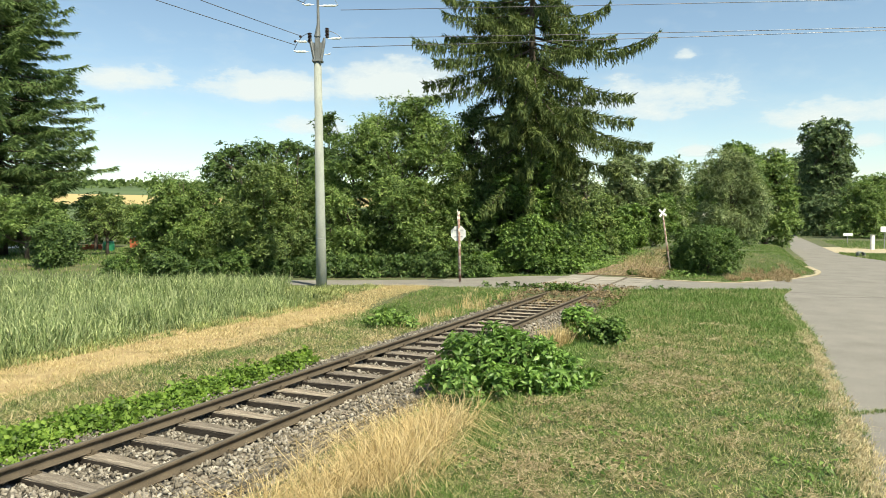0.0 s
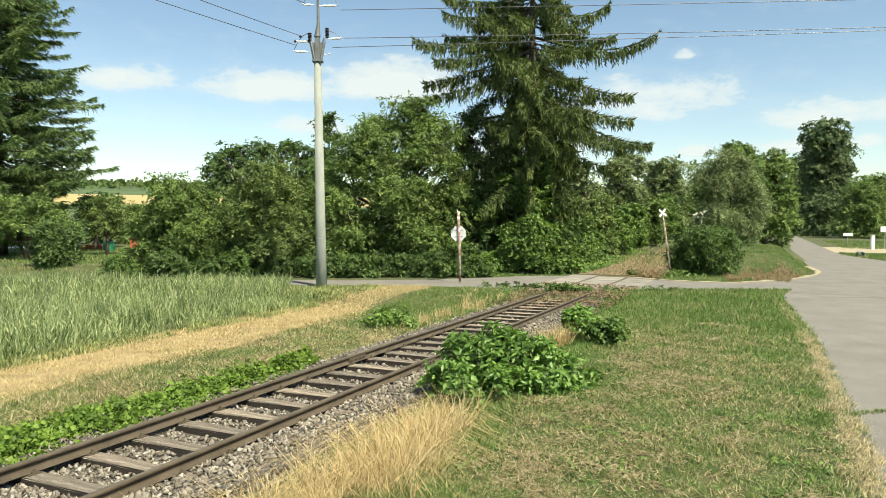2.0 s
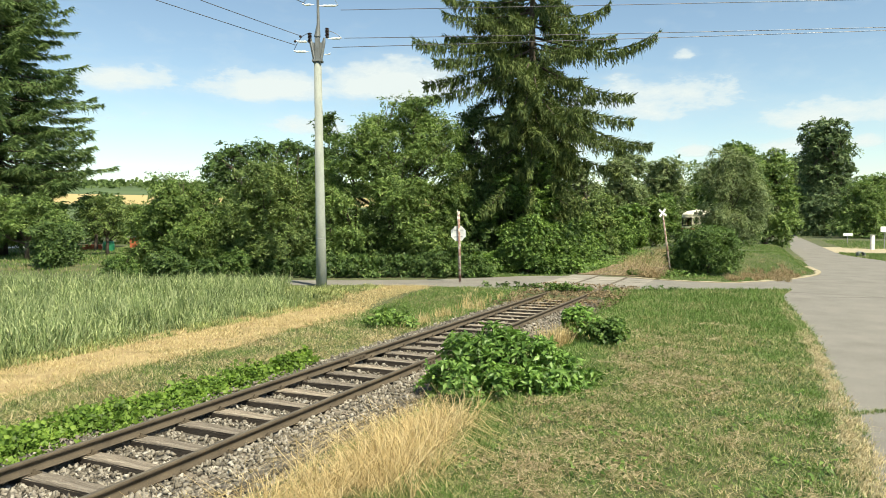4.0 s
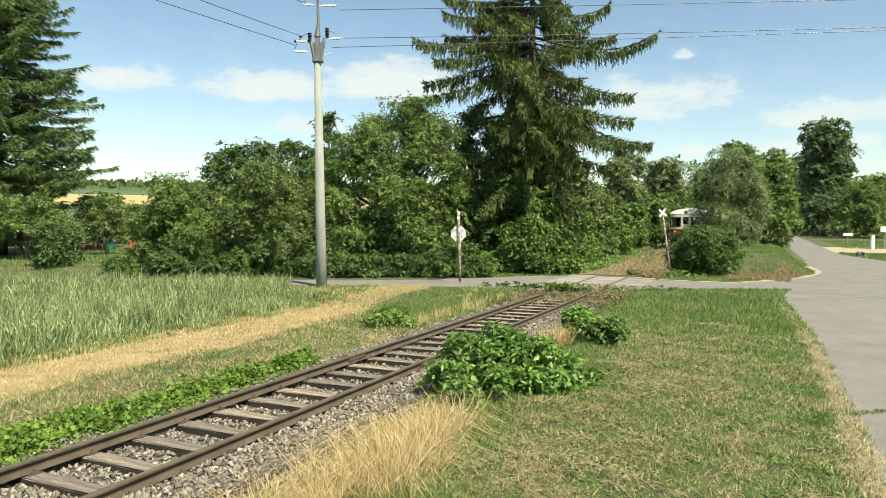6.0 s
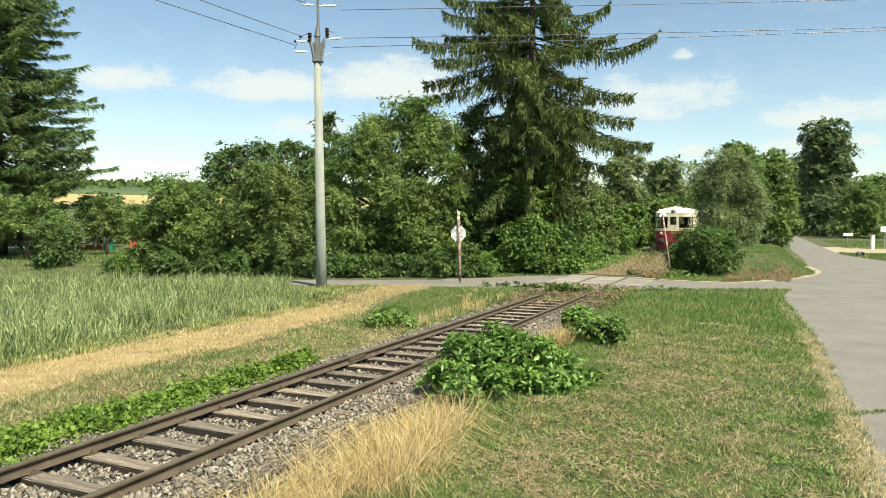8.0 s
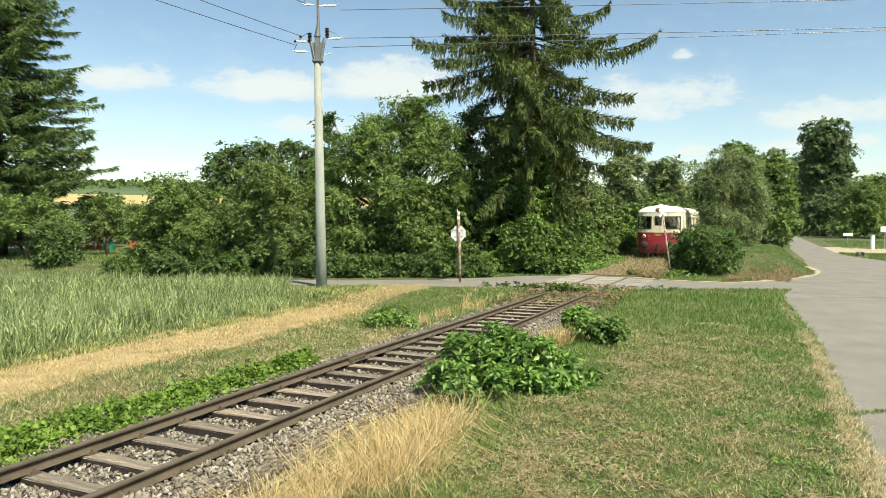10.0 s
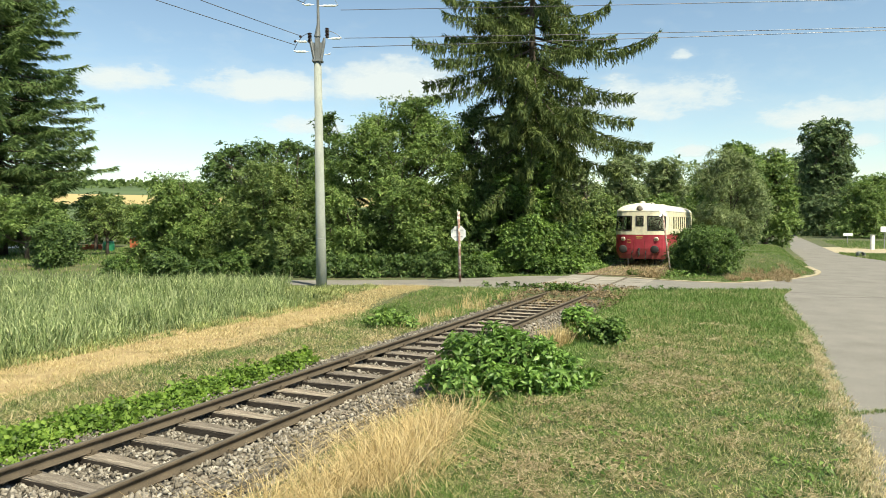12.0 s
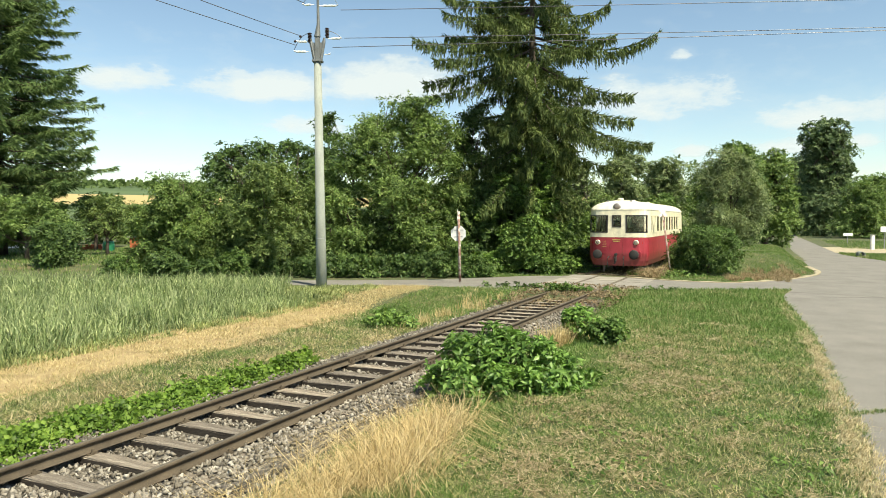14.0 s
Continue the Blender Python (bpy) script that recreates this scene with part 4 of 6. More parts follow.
    tree("maple_tree", "dark green tree beside the lane", 25.2, 58.6, lobed(g, 2.9, 2.7, 0.6, 8.8, 9, 0.5, 0.45), 22000, 0.22, M["leaf_dark_and_shade"], 0.2, 47, 0.45)
    tree("acacia_tree", "light feathery tree beyond the spruce", 16.02, 63.46, lobed(g, 2.56, 2.46, 0.95, 7.96, 9, 0.5, 0.42), 17000, 0.2, M["leaf_willow"], 0.15, 48, 0.4)
    tree("acacia_tree", "leafy tree along the railway cutting", 20.38, 75.66, lobed(g, 3.41, 2.84, 0.95, 9.67, 10, 0.5, 0.42), 20000, 0.26, M["leaf_willow"], 0.2, 49, 0.5)
    tree("acacia_tree", "leafy tree along the railway cutting", 30.81, 95.19, lobed(g, 4.74, 3.79, 0.95, 10.9, 12, 0.4, 0.40), 22000, 0.32, M["leaf_willow"], 0.25, 50, 0.6)
    tree("acacia_tree", "distant leafy tree closing the cutting", 50.24, 126.92, lobed(g, 7.58, 4.74, 0.95, 13.27, 12, 0.4, 0.42), 22000, 0.45, M["leaf_walnut"], 0.3, 51, 0.8)
    made["poplar"] = tree("poplar_tree", "tall dense column-shaped poplar", 64.94, 115.94, [(2.1 * math.cos(i * 2.3), 1.8 * math.sin(i * 2.3), 3.0 + 0.42 * i, 2.45 + 0.2 * math.sin(i * 1.7), 2.4, 1.9) for i in range(37)], 64000, 0.34, M["leaf_poplar"], 0.4, 52, 0.5)
    tree("ash_tree", "leafy roadside tree under the poplar", 61.62, 100.07, lobed(g, 4.93, 3.79, 0.3, 7.77, 16, 0.45, 0.45), 24000, 0.28, M["leaf_walnut"], 0.25, 53, 0.6)
    tree("ash_tree", "dark tree where the lane enters shade", 69.68, 144.01, lobed(g, 6.64, 4.74, 2.09, 10.9, 11, 0.4, 0.45), 18000, 0.45, M["leaf_dark_and_shade"], 0.3, 54, 0.8)
    tree("ash_tree", "leafy tree beyond the farm entrance", 87.22, 131.8, lobed(g, 5.21, 4.74, 1.42, 10.24, 9, 0.45, 0.45), 16000, 0.4, M["leaf_walnut"], 0.3, 55, 0.8)
    tree("ash_tree", "pale tree far behind the lane", 70.15, 136.68, lobed(g, 3.79, 3.79, 4.74, 15.17, 9, 0.45, 0.45), 14000, 0.4, M["leaf_willow"], 0.3, 56, 0.8)
    tree("apple_tree", "wide grey-green apple tree below the fir", -24.6, 40.2, [(-1.9, 0, 2.6, 1.0, 1.2, 0.75), (-0.6, 0, 3.1, 1.1, 1.2, 0.7), (0.8, 0, 2.9, 1.1, 1.2, 0.75), (1.9, 0, 2.3, 0.9, 1.0, 0.65), (0.2, -0.4, 2.2, 1.1, 0.9, 0.6), (-1.4, -0.4, 1.9, 0.9, 0.8, 0.5)], 17000, 0.13, M["leaf_walnut"], 0.12, 57)
    tree("apple_tree", "old grey-green apple tree with thin crown", -27.6, 41.49, lobed(g, 2.09, 1.9, 1.7, 4.0, 8, 0.5, 0.4), 11000, 0.15, M["leaf_plum"], 0.13, 58)
    tree("apple_tree", "old apple tree in the orchard", -26.16, 51.26, lobed(g, 1.9, 1.9, 1.71, 4.36, 7, 0.5, 0.42), 8000, 0.15, M["leaf_dark_and_shade"], 0.13, 59)
    tree("apple_tree", "old apple tree in the orchard", -28.91, 58.58, lobed(g, 2.09, 1.9, 1.71, 4.55, 7, 0.5, 0.42), 8000, 0.17, M["leaf_plum"], 0.13, 60)
    tree("hedge_bush", "far hedge behind the orchard", -32.23, 75.66, lobed(g, 5.69, 1.9, 0.47, 3.98, 9, 0.4, 0.4), 13000, 0.28, M["leaf_dark_and_shade"], 0.1, 61, 0.5)
    tree("hedge_bush", "far hedge behind the orchard", -45.5, 75.66, lobed(g, 5.69, 1.9, 0.47, 3.41, 9, 0.4, 0.4), 11000, 0.28, M["leaf_plum"], 0.1, 62, 0.5)
    # fills the shaded hollow; its darkness is leaf colour
    tree("elder_bush", "bush filling the hollow between the fruit trees, leaves coloured as shade", -11, 36.6, lobed(g, 1.9, 1.23, 0.38, 3.4, 8, 0.4, 0.45), 15000, 0.12, M["leaf_dark_and_shade"], 0.08, 63)
    tree("elder_bush", "leafy bush at the edge of the crop", -15.07, 34.66, lobed(g, 1.14, 1.14, 0.38, 3.22, 7, 0.4, 0.5), 9000, 0.12, M["leaf_walnut"], 0.08, 64)
    tree("lane_bush", "shady bush beside the far lane", 53.56, 114.72, lobed(g, 3.79, 2.84, 0.76, 6.16, 9, 0.4, 0.45), 9000, 0.35, M["leaf_dark_and_shade"], 0.2, 65, 0.7)
    tree("ash_tree", "dark trees closing the far end of the lane", 75.84, 168.42, lobed(g, 8.53, 4.74, 0.95, 12.32, 14, 0.3, 0.4), 18000, 0.5, M["leaf_dark_and_shade"], 0.3, 66, 0.9)
    tree("ash_tree", "dark trees closing the far end of the lane", 65.41, 173.3, lobed(g, 8.53, 4.74, 0.95, 12.32, 14, 0.3, 0.4), 16000, 0.5, M["leaf_dark_and_shade"], 0.3, 67, 0.9)
    tree("apple_tree", "old apple tree with a bent trunk", -22.7, 46.0, lobed(g, 1.3, 1.3, 1.6, 3.9, 8, 0.4, 0.40), 5500, 0.13, M["leaf_plum"], 0.11, 68)
    tree("orchard_bush", "dark leafy bush beside the crop", -21.3, 38.4, lobed(g, 0.9, 0.9, 0.28, 2.2, 6, 0.4, 0.5), 7000, 0.13, M["leaf_dark_and_shade"], 0.08, 69)
    tree("hedge_bush", "overgrown hedge behind the orchard", -32.71, 67.12, lobed(g, 4.74, 1.9, 0.47, 4.17, 10, 0.3, 0.4), 13000, 0.24, M["leaf_plum"], 0.1, 70, 0.45)
    # filler row behind the trees, leaves coloured dark for the shaded gaps
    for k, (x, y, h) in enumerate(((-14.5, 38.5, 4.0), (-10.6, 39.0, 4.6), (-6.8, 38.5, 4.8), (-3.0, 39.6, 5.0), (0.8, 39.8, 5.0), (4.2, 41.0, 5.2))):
        tree("thicket_bush", "undergrowth filling the wood edge, its shade put into the leaf colour", x, y, lobed(g, 2.3, 1.3, 0.4, h, 9, 0.25, 0.45), 10000, 0.19, M["leaf_dark_and_shade"], 0.08, 200 + k, 0.4, group="thicket along the road")
    tree("dogwood_bush", "leafy bush leaning towards the track", 12.65, 35.3, lobed(g, 0.75, 0.8, 0.25, 2.2, 9, 0.3, 0.55), 12000, 0.09, M["leaf_dogwood"], 0.05, 301, 0.2)
    tree("dogwood_bush", "low leafy bush at the foot of the warning cross", 12.0, 34.4, lobed(g, 0.75, 0.7, 0.15, 1.5, 8, 0.35, 0.5), 8000, 0.09, M["leaf_dogwood"], 0.04, 308, 0.2)
    tree("lane_bush", "dark bush at the bend of the lane", 63.0, 122.0, lobed(g, 5.5, 3.0, 0.8, 9.0, 12, 0.3, 0.42), 12000, 0.4, M["leaf_dark_and_shade"], 0.2, 302, 0.8)
    tree("lane_bush", "dark bush at the bend of the lane", 56.5, 132.0, lobed(g, 6.0, 3.0, 0.8, 10.0, 12, 0.3, 0.42), 12000, 0.4, M["leaf_dark_and_shade"], 0.2, 303, 0.8)
    tree("lane_bush", "leafy hedge beyond the farm entrance", 72.0, 116.0, lobed(g, 7.0, 3.0, 0.6, 5.5, 12, 0.3, 0.4), 12000, 0.35, M["leaf_walnut"], 0.2, 304, 0.7)
    tree("maple_tree", "leafy tree shading the railway", 23.6, 54.6, lobed(g, 2.2, 2.2, 0.6, 8.3, 13, 0.4, 0.45), 20000, 0.17, M["leaf_walnut"], 0.15, 305, 0.35)
    tree("lane_bush", "leafy bushes under the poplar", 62.5, 112.0, lobed(g, 4.6, 3.0, 0.5, 6.5, 12, 0.3, 0.42), 13000, 0.34, M["leaf_poplar"], 0.2, 306, 0.6)
    tree("ash_tree", "green tree far beyond the entrance", 93.0, 148.0, lobed(g, 8.0, 5.0, 0.5, 12.5, 14, 0.35, 0.42), 16000, 0.5, M["leaf_walnut"], 0.3, 307, 0.9)
    for k, (x, y, r, h) in enumerate(((6.9, 37.2, 1.0, 1.2), (9.3, 43.3, 1.3, 1.9), (7.9, 39.8, 0.9, 1.3))):
        tree("ivy_bush", "low sunlit ivy and weeds beside the track", x, y, lobed(g, r, r, 0.15, h, 8, 0.35, 0.5), 9000, 0.12, M["leaf_ivy"], 0.04, 310 + k, 0.2, 0.8)
    for k, (x, y, r, h) in enumerate(((16.6, 60.0, 1.7, 3.8), (20.8, 68.0, 2.0, 4.8), (26.4, 80.0, 2.4, 5.5), (33.0, 96.0, 3.0, 6.0))):
        tree("hazel_bush", "shady bushes lining the railway", x, y, lobed(g, r, r, 0.25, h, 9, 0.35, 0.48), 10000, 0.2, M["leaf_walnut"] if k % 2 else M["leaf_ivy"], 0.06, 320 + k, 0.35)
    # shade at the tree feet painted as darker leaves
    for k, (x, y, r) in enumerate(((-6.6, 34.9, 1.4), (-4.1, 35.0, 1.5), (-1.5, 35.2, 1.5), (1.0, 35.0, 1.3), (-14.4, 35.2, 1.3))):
        tree("undergrowth_bush", "low undergrowth at the foot of the trees, leaves darkened as shade", x, y, lobed(g, r, 0.9, 0.15, 1.3 + 0.3 * (k % 3), 8, 0.35, 0.5), 8500, 0.13, M["leaf_dark_and_shade"], 0.04, 330 + k, 0.22, group="undergrowth along the road")
    # two in three get the dark leaves, as shade below the wood
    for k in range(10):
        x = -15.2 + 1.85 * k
        tree("roadside_bush", "low leaves, mostly coloured as in shade, spilling onto the road edge", x, 32.3 + 0.05 * max(0.0, x + 4) + 0.3 * math.sin(k * 2.1), lobed(g, 1.25, 0.8, 0.12, 0.9 + 0.35 * math.sin(k * 1.7) ** 2, 7, 0.35, 0.5), 6500, 0.11, M["leaf_dark_and_shade"] if k % 3 else M["leaf_dogwood"], 0.03, 360 + k, 0.2, group="undergrowth along the road")
    tree("elm_tree", "dark tree between walnut and spruce", 1.7, 39.2, lobed(g, 2.3, 2.0, 0.6, 8.6, 16, 0.35, 0.36), 22000, 0.15, M["leaf_dark_and_shade"], 0.15, 340, 0.32)
    tree("acacia_tree", "light feathery tree beyond the spruce", 11.2, 56.0, lobed(g, 2.5, 2.2, 0.9, 6.9, 13, 0.4, 0.4), 15000, 0.19, M["leaf_willow"], 0.13, 343, 0.36)
    tree("hazel_bush", "tall leafy bush beyond the spruce", 10.6, 47.6, lobed(g, 1.9, 1.8, 0.4, 4.4, 12, 0.35, 0.4), 14000, 0.16, M["leaf_plum"], 0.08, 341, 0.32)
    tree("hazel_bush", "dark leafy bush under the spruce", 7.9, 42.0, lobed(g, 1.7, 1.6, 0.4, 3.9, 10, 0.35, 0.42), 12000, 0.16, M["leaf_walnut"], 0.08, 342, 0.32)
    tree("dark_thicket_bush", "dark rounded bush at the edge of the field", -20.5, 35.6, lobed(g, 0.95, 0.9, 0.2, 2.2, 9, 0.35, 0.45), 12000, 0.13, M["leaf_dark_and_shade"], 0.08, 350, 0.3)
    return made


TREES = make_trees()


def make_far_wood():
    """Woods along the crest of the far hills."""
    g = np.random.default_rng(71)
    n = 10000
    x = g.uniform(-900, 300, n)
    y = g.uniform(480, 930, n)
    keep = (np.abs(x) < y * 1.05) & (land(x, y) > 25.5 + 2.5 * np.sin(x * 0.021) + 1.0 * np.sin(x * 0.05))
    x, y = x[keep], y[keep]
    z = land(x, y)
    k = 4
    p = np.repeat(np.stack([x, y, z], 1), k, 0) + g.normal(size=(len(x) * k, 3)) * np.array((2.2, 2.2, 1.2)) + np.array((0, 0, 1.6))
    v, f = leaves(p, unit(g.normal(size=p.shape) + np.array((0, -0.5, 1.0))), 3.4, g, 1.0, 0.0)
    stuff("far_wood", (v, f), M["far_leaf"], "distant belt of woodland on the hill crest", "wood")


make_far_wood()


# ---------------------------------------------------------------- grass and low plants
def make_grass():
    g = np.random.default_rng(81)
    # verge: short mown grass with dry clippings
    u, v, p = scatter_uv(g, 3.0, 26, -1.35, 4.9, 230000, 0.9)
    ok = (p[:, 1] < 26.2) & (p[:, 1] > 3.0) & (v > lane_edge(u) - 0.2)
    p, u, v = p[ok], u[ok], v[ok]
    # fresher, longer grass beside the ballast and towards the road, dry in the middle
    fresh = np.maximum(ramp01(v, 2.3, 4.2), ramp01(u, 12.5, 19.0)) + 0.28 * wob(p[:, 0], p[:, 1], 0.9, 7.0) + g.normal(0, 0.22, len(p)) > 0.5
    h = np.maximum(0.025, 0.06 + 0.03 * wob(p[:, 0], p[:, 1], 1.3, 1.0) + 0.045 * wob(p[:, 0], p[:, 1], 5.5, 3.0)) + 0.0018 * p[:, 1]
    a, b = p[~fresh], p[fresh]
    stuff("verge_grass", blades(a, h[~fresh], 0.0085 + 0.0009 * a[:, 1], g, 1.9, (0, 0), 1.0, True), M["verge"], "short mown verge grass with dry clippings", "grass")
    stuff("verge_grass", blades(b, h[fresh] * 1.45 + 0.015, 0.0085 + 0.0009 * b[:, 1], g, 1.5, (0, 0), 1.0, True), M["verge_green"], "fresh green verge grass beside the ballast", "grass")
    # dry clippings lying on the verge
    u, v, p = scatter_uv(g, 3.0, 20, -1.3, 4.0, 90000, 0.8)
    mid = np.exp(-((v - 1.4) / 1.5) ** 2) * (1 - 0.7 * ramp01(u, 11, 18))
    ok = (p[:, 1] < 26.1) & (0.8 * wob(p[:, 0], p[:, 1], 1.1, 6.0) + 0.5 * wob(p[:, 0], p[:, 1], 3.1, 2.0) + mid + g.normal(0, 0.2, len(p)) > 0.85)
    p = p[ok]
    n = len(p)
    p[:, 2] += g.uniform(0.02, 0.055, n)
    a = g.uniform(0, math.tau, n)
    d = np.stack([np.cos(a), np.sin(a), g.normal(0, 0.15, n)], 1) * g.uniform(0.05, 0.2, n)[:, None]
    sd = np.stack([-np.sin(a), np.cos(a), np.zeros(n)], 1) * (0.0032 + 0.00042 * p[:, 1:2])
    stuff("dry_clippings", (np.stack([p - sd, p + sd, p + d], 1).reshape(-1, 3), np.arange(n)[:, None] * 3 + np.array([[0, 1, 2]])), M["clippings"], "dry grass clippings lying on the mown verge", "grass")
    # low broad-leaved weeds in patches, and longer stalks the mower left
    u, v, p = scatter_uv(g, 3.0, 21, -1.1, 4.8, 42000, 0.9)
    ok = (p[:, 1] < 25.5) & (wob(p[:, 0], p[:, 1], 1.6, 9.0) + 0.6 * wob(p[:, 0], p[:, 1], 4.4, 4.0) + 0.25 * ramp01(v, 2.0, 4.0) > 0.42) & (v > lane_edge(u) + 0.1)
    p = p[ok]
    p[:, 2] += g.uniform(0.015, 0.075, len(p))
    stuff("verge_weeds", leaves(p, np.tile((0.1, -0.1, 1.0), (len(p), 1)), 0.045, g, 0.6, 0.1, True, 0.45), M["leaf_ivy"], "low clover and plantain leaves in the verge", "weeds")
    u, v, p = scatter_uv(g, 3.0, 20, -1.0, 4.8, 12000, 1.0)
    p = p[(wob(p[:, 0], p[:, 1], 2.2, 3.0) > -0.1) & (p[:, 1] < 25)]
    stuff("verge_stalks", blades(p, 0.15, 0.004 + 0.0003 * p[:, 1], g, 1.6, (0, 0), 1.0, True), M["verge"], "long thin grass stalks standing above the mown verge", "grass")
    # dry edge along the lane
    n = 15000
    u = 4 + 19.4 * g.uniform(0, 1, n) ** 1.6
    v = lane_edge(u) + 0.10 * wob(u * 3, u, 1.0, 2.0) + g.normal(0, 1, n) * (0.07 + 0.05 * wob(u * 2, u, 1.0, 5.0) + 0.07 * (1 - ramp01(u, 7, 12)))
    x, y = plan(u, v)
    p = np.stack([x, y, np.maximum(land(x, y), -0.014)], 1)
    h = 0.07 + 0.03 * wob(x, y, 3.0, 1.0)
    stuff("dry_edge_grass", blades(p, h, 0.009, g, 1.4, (0.35, -0.1)), M["edge_straw"], "pale dry grass along the lane edge", "grass")
    # lineside grass on the field side
    u, v, p = scatter_uv(g, -1, 24, 8.0, 11.7, 80000, 0.5)
    ok = p[:, 1] < 27.4
    p, u = p[ok], u[ok]
    lush = ramp01(u, 9.5, 16) + 0.45 * wob(p[:, 0], p[:, 1], 0.8, 5.0) + g.normal(0, 0.2, len(u)) > 0.5
    for q, m, label in ((p[~lush], M["left_grass"], "green and brown grass beside the track"), (p[lush], M["verge_green"], "fresh green grass between track and straw strip")):
        stuff("lineside_grass", blades(q, 0.12 + 0.06 * wob(q[:, 0], q[:, 1], 2.3, 2.0), 0.011 + 0.0006 * q[:, 1], g, 2.2, (0, 0), 0.9, True), m, label, "grass")
    u, v, p = scatter_uv(g, -4, 21.5, 11.3, 14.6, 90000, 0.3)
    p = p[(p[:, 1] < 28.0) & (v > 11.35 + 0.75 * ramp01(u, 11, 18) + 0.22 * np.sin(u * 1.3) + g.normal(0, 0.14, len(u)))]
    stuff("mown_straw", blades(p, 0.12 + 0.04 * wob(p[:, 0], p[:, 1], 2.7, 3.0), 0.011 + 0.0005 * p[:, 1], g, 2.2, (0, 0), 0.9, True), M["strip"], "mown strip of pale dry straw", "grass")
    # crop of tall green blades
    u, v, p = scatter_uv(g, -14, 22, 14.1, 34, 170000, 0.0)
    p = p[(p[:, 1] < 27.3 - 0.02 * p[:, 0]) & (p[:, 1] > 7.5) & (p[:, 0] > -29)]
    p = p[~((p[:, 0] > -6.1) & (p[:, 1] > 24.4))]
    edge = ramp01(to_uv(p[:, 0], p[:, 1])[1], 14.0, 15.6)
    h = (0.36 + 0.40 * edge) * (1 + 0.16 * wob(p[:, 0], p[:, 1], 1.0, 4.0))
    stuff("field_crop", blades(p, h, 0.025, g, 1.15, (0.10, 0.0), 1.4), M["crop"], "knee-high green forage crop bending in the wind", "crop")
    # low weeds and fallen blades at the field edge
    u, v, p = scatter_uv(g, -10, 22, 13.5, 15.2, 26000, 0.0)
    x, y = g.uniform(-6.4, -2.4, 5000), g.uniform(23.6, 27.2, 5000)
    k = to_uv(x, y)[1] > 13.9
    p = np.concatenate([p[(p[:, 1] < 27.2) & (p[:, 1] > 6) & (wob(p[:, 0], p[:, 1], 1.3, 1.0) > -0.35)], np.stack([x, y, land(x, y)], 1)[k]])
    h = np.maximum(0.06, 0.2 + 0.1 * wob(p[:, 0], p[:, 1], 2.0, 4.0))
    stuff("field_weeds", blades(p, h, 0.022, g, 1.6, (0, 0), 1.3), M["field_weed"], "low weeds and fallen blades along the field edge", "weeds")
    # grass along the road foot, corner island and the far bank
    q = []
    for (x0, x1, y0, y1, n) in ((2.0, 10.6, 31.0, 34.6, 17000), (10, 20.5, 29.2, 39.0, 40000), (18.5, 25.6, 36.6, 50, 22000)):
        x, y = g.uniform(x0, x1, n), g.uniform(y0, y1, n)
        uu, vv = to_uv(x, y)
        k = ((vv < 4.3) | (vv > 8.6)) & (vv > -2.75) & (y > 0.35 + np.interp(x, (-5, 0.5, 4.6, 8.4, 9.9, 12.5, 15.9, 20, 30), (30.5, 31.3, 32.9, 32, 30.5, 29.2, 31.1, 35.2, 46)))
        q.append(np.stack([x, y, land(x, y)], 1)[k])
    p = np.concatenate(q)
    stuff("bank_grass", blades(p, 0.07 + 0.03 * wob(p[:, 0], p[:, 1], 0.8, 3.0), 0.024, g, 1.2, (0, 0), 1.0, True), M["verge_green"], "rough grass along the far roadside", "grass")
    u, v, p = scatter_uv(g, 44, 57, -15, -6.1, 20000, 0.2)
    p = p[v < -5.9 - 3.8 * ramp01(u, 56, 38)]
    stuff("bank_grass", blades(p, 0.14, 0.035, g, 0.8, (0, 0), 1.0, True), M["verge_green"], "grass beyond the lane", "grass")
    x, y = g.uniform(-34, -9, 26000), g.uniform(33.5, 58, 26000)
    p = np.stack([x, y, land(x, y)], 1)
    stuff("orchard_grass", blades(p, 0.17 + 0.08 * wob(x, y, 0.6, 3.0), 0.045, g, 0.7, (0, 0), 1.0, True), M["verge_green"], "tall unmown grass under the orchard trees", "grass")
    u, v, p = scatter_uv(g, 66, 90, -26, -7.5, 12000, 0.2)
    stuff("bank_grass", blades(p, 0.2, 0.06, g, 0.8, (0, 0), 1.0, True), M["verge_green"], "grass beyond the farm entrance", "grass")


make_grass()


def tuft(name, label, spots, n, h, material, seed, lean=0.9, wind=(0.0, 0.0), w=0.006, r=0.25):
    """Tall dry grass in tufts round a few spots (u, v, spread)."""
    g = np.random.default_rng(seed)
    pts = []
    for u, v, s in spots:
        k = g.normal(size=(n, 2)) * s
        c = g.integers(0, 14, n)
        cen = g.normal(size=(14, 2)) * s
        k = cen[c] + g.normal(size=(n, 2)) * 0.09
        x, y = plan(u + k[:, 0], v + k[:, 1] * 0.6)
        pts.append(np.stack([x, y, land(x, y)], 1))
    p = np.concatenate(pts)
    return tagged(new(name, mesh_of(name, *blades(p, h, w, g, lean, wind, 1.3), material)), label, "grass", "", "stuff")


for lean, h, wind, seed in ((1.8, 0.52, (0.05, -0.2), 91), (2.4, 0.72, (-0.25, -0.35), 97), (2.0, 0.62, (0.5, -0.1), 98)):
    tuft("dry_grass_tuft", "tall bleached dry grass flopping over the ballast edge", [(4.0, 4.0, 0.45), (4.9, 3.9, 0.5), (5.8, 4.0, 0.45), (6.3, 3.9, 0.4), (3.3, 4.0, 0.45), (2.6, 4.2, 0.4), (5.0, 3.5, 0.4)], 260, h, M["dry"], seed, lean, wind, 0.007)
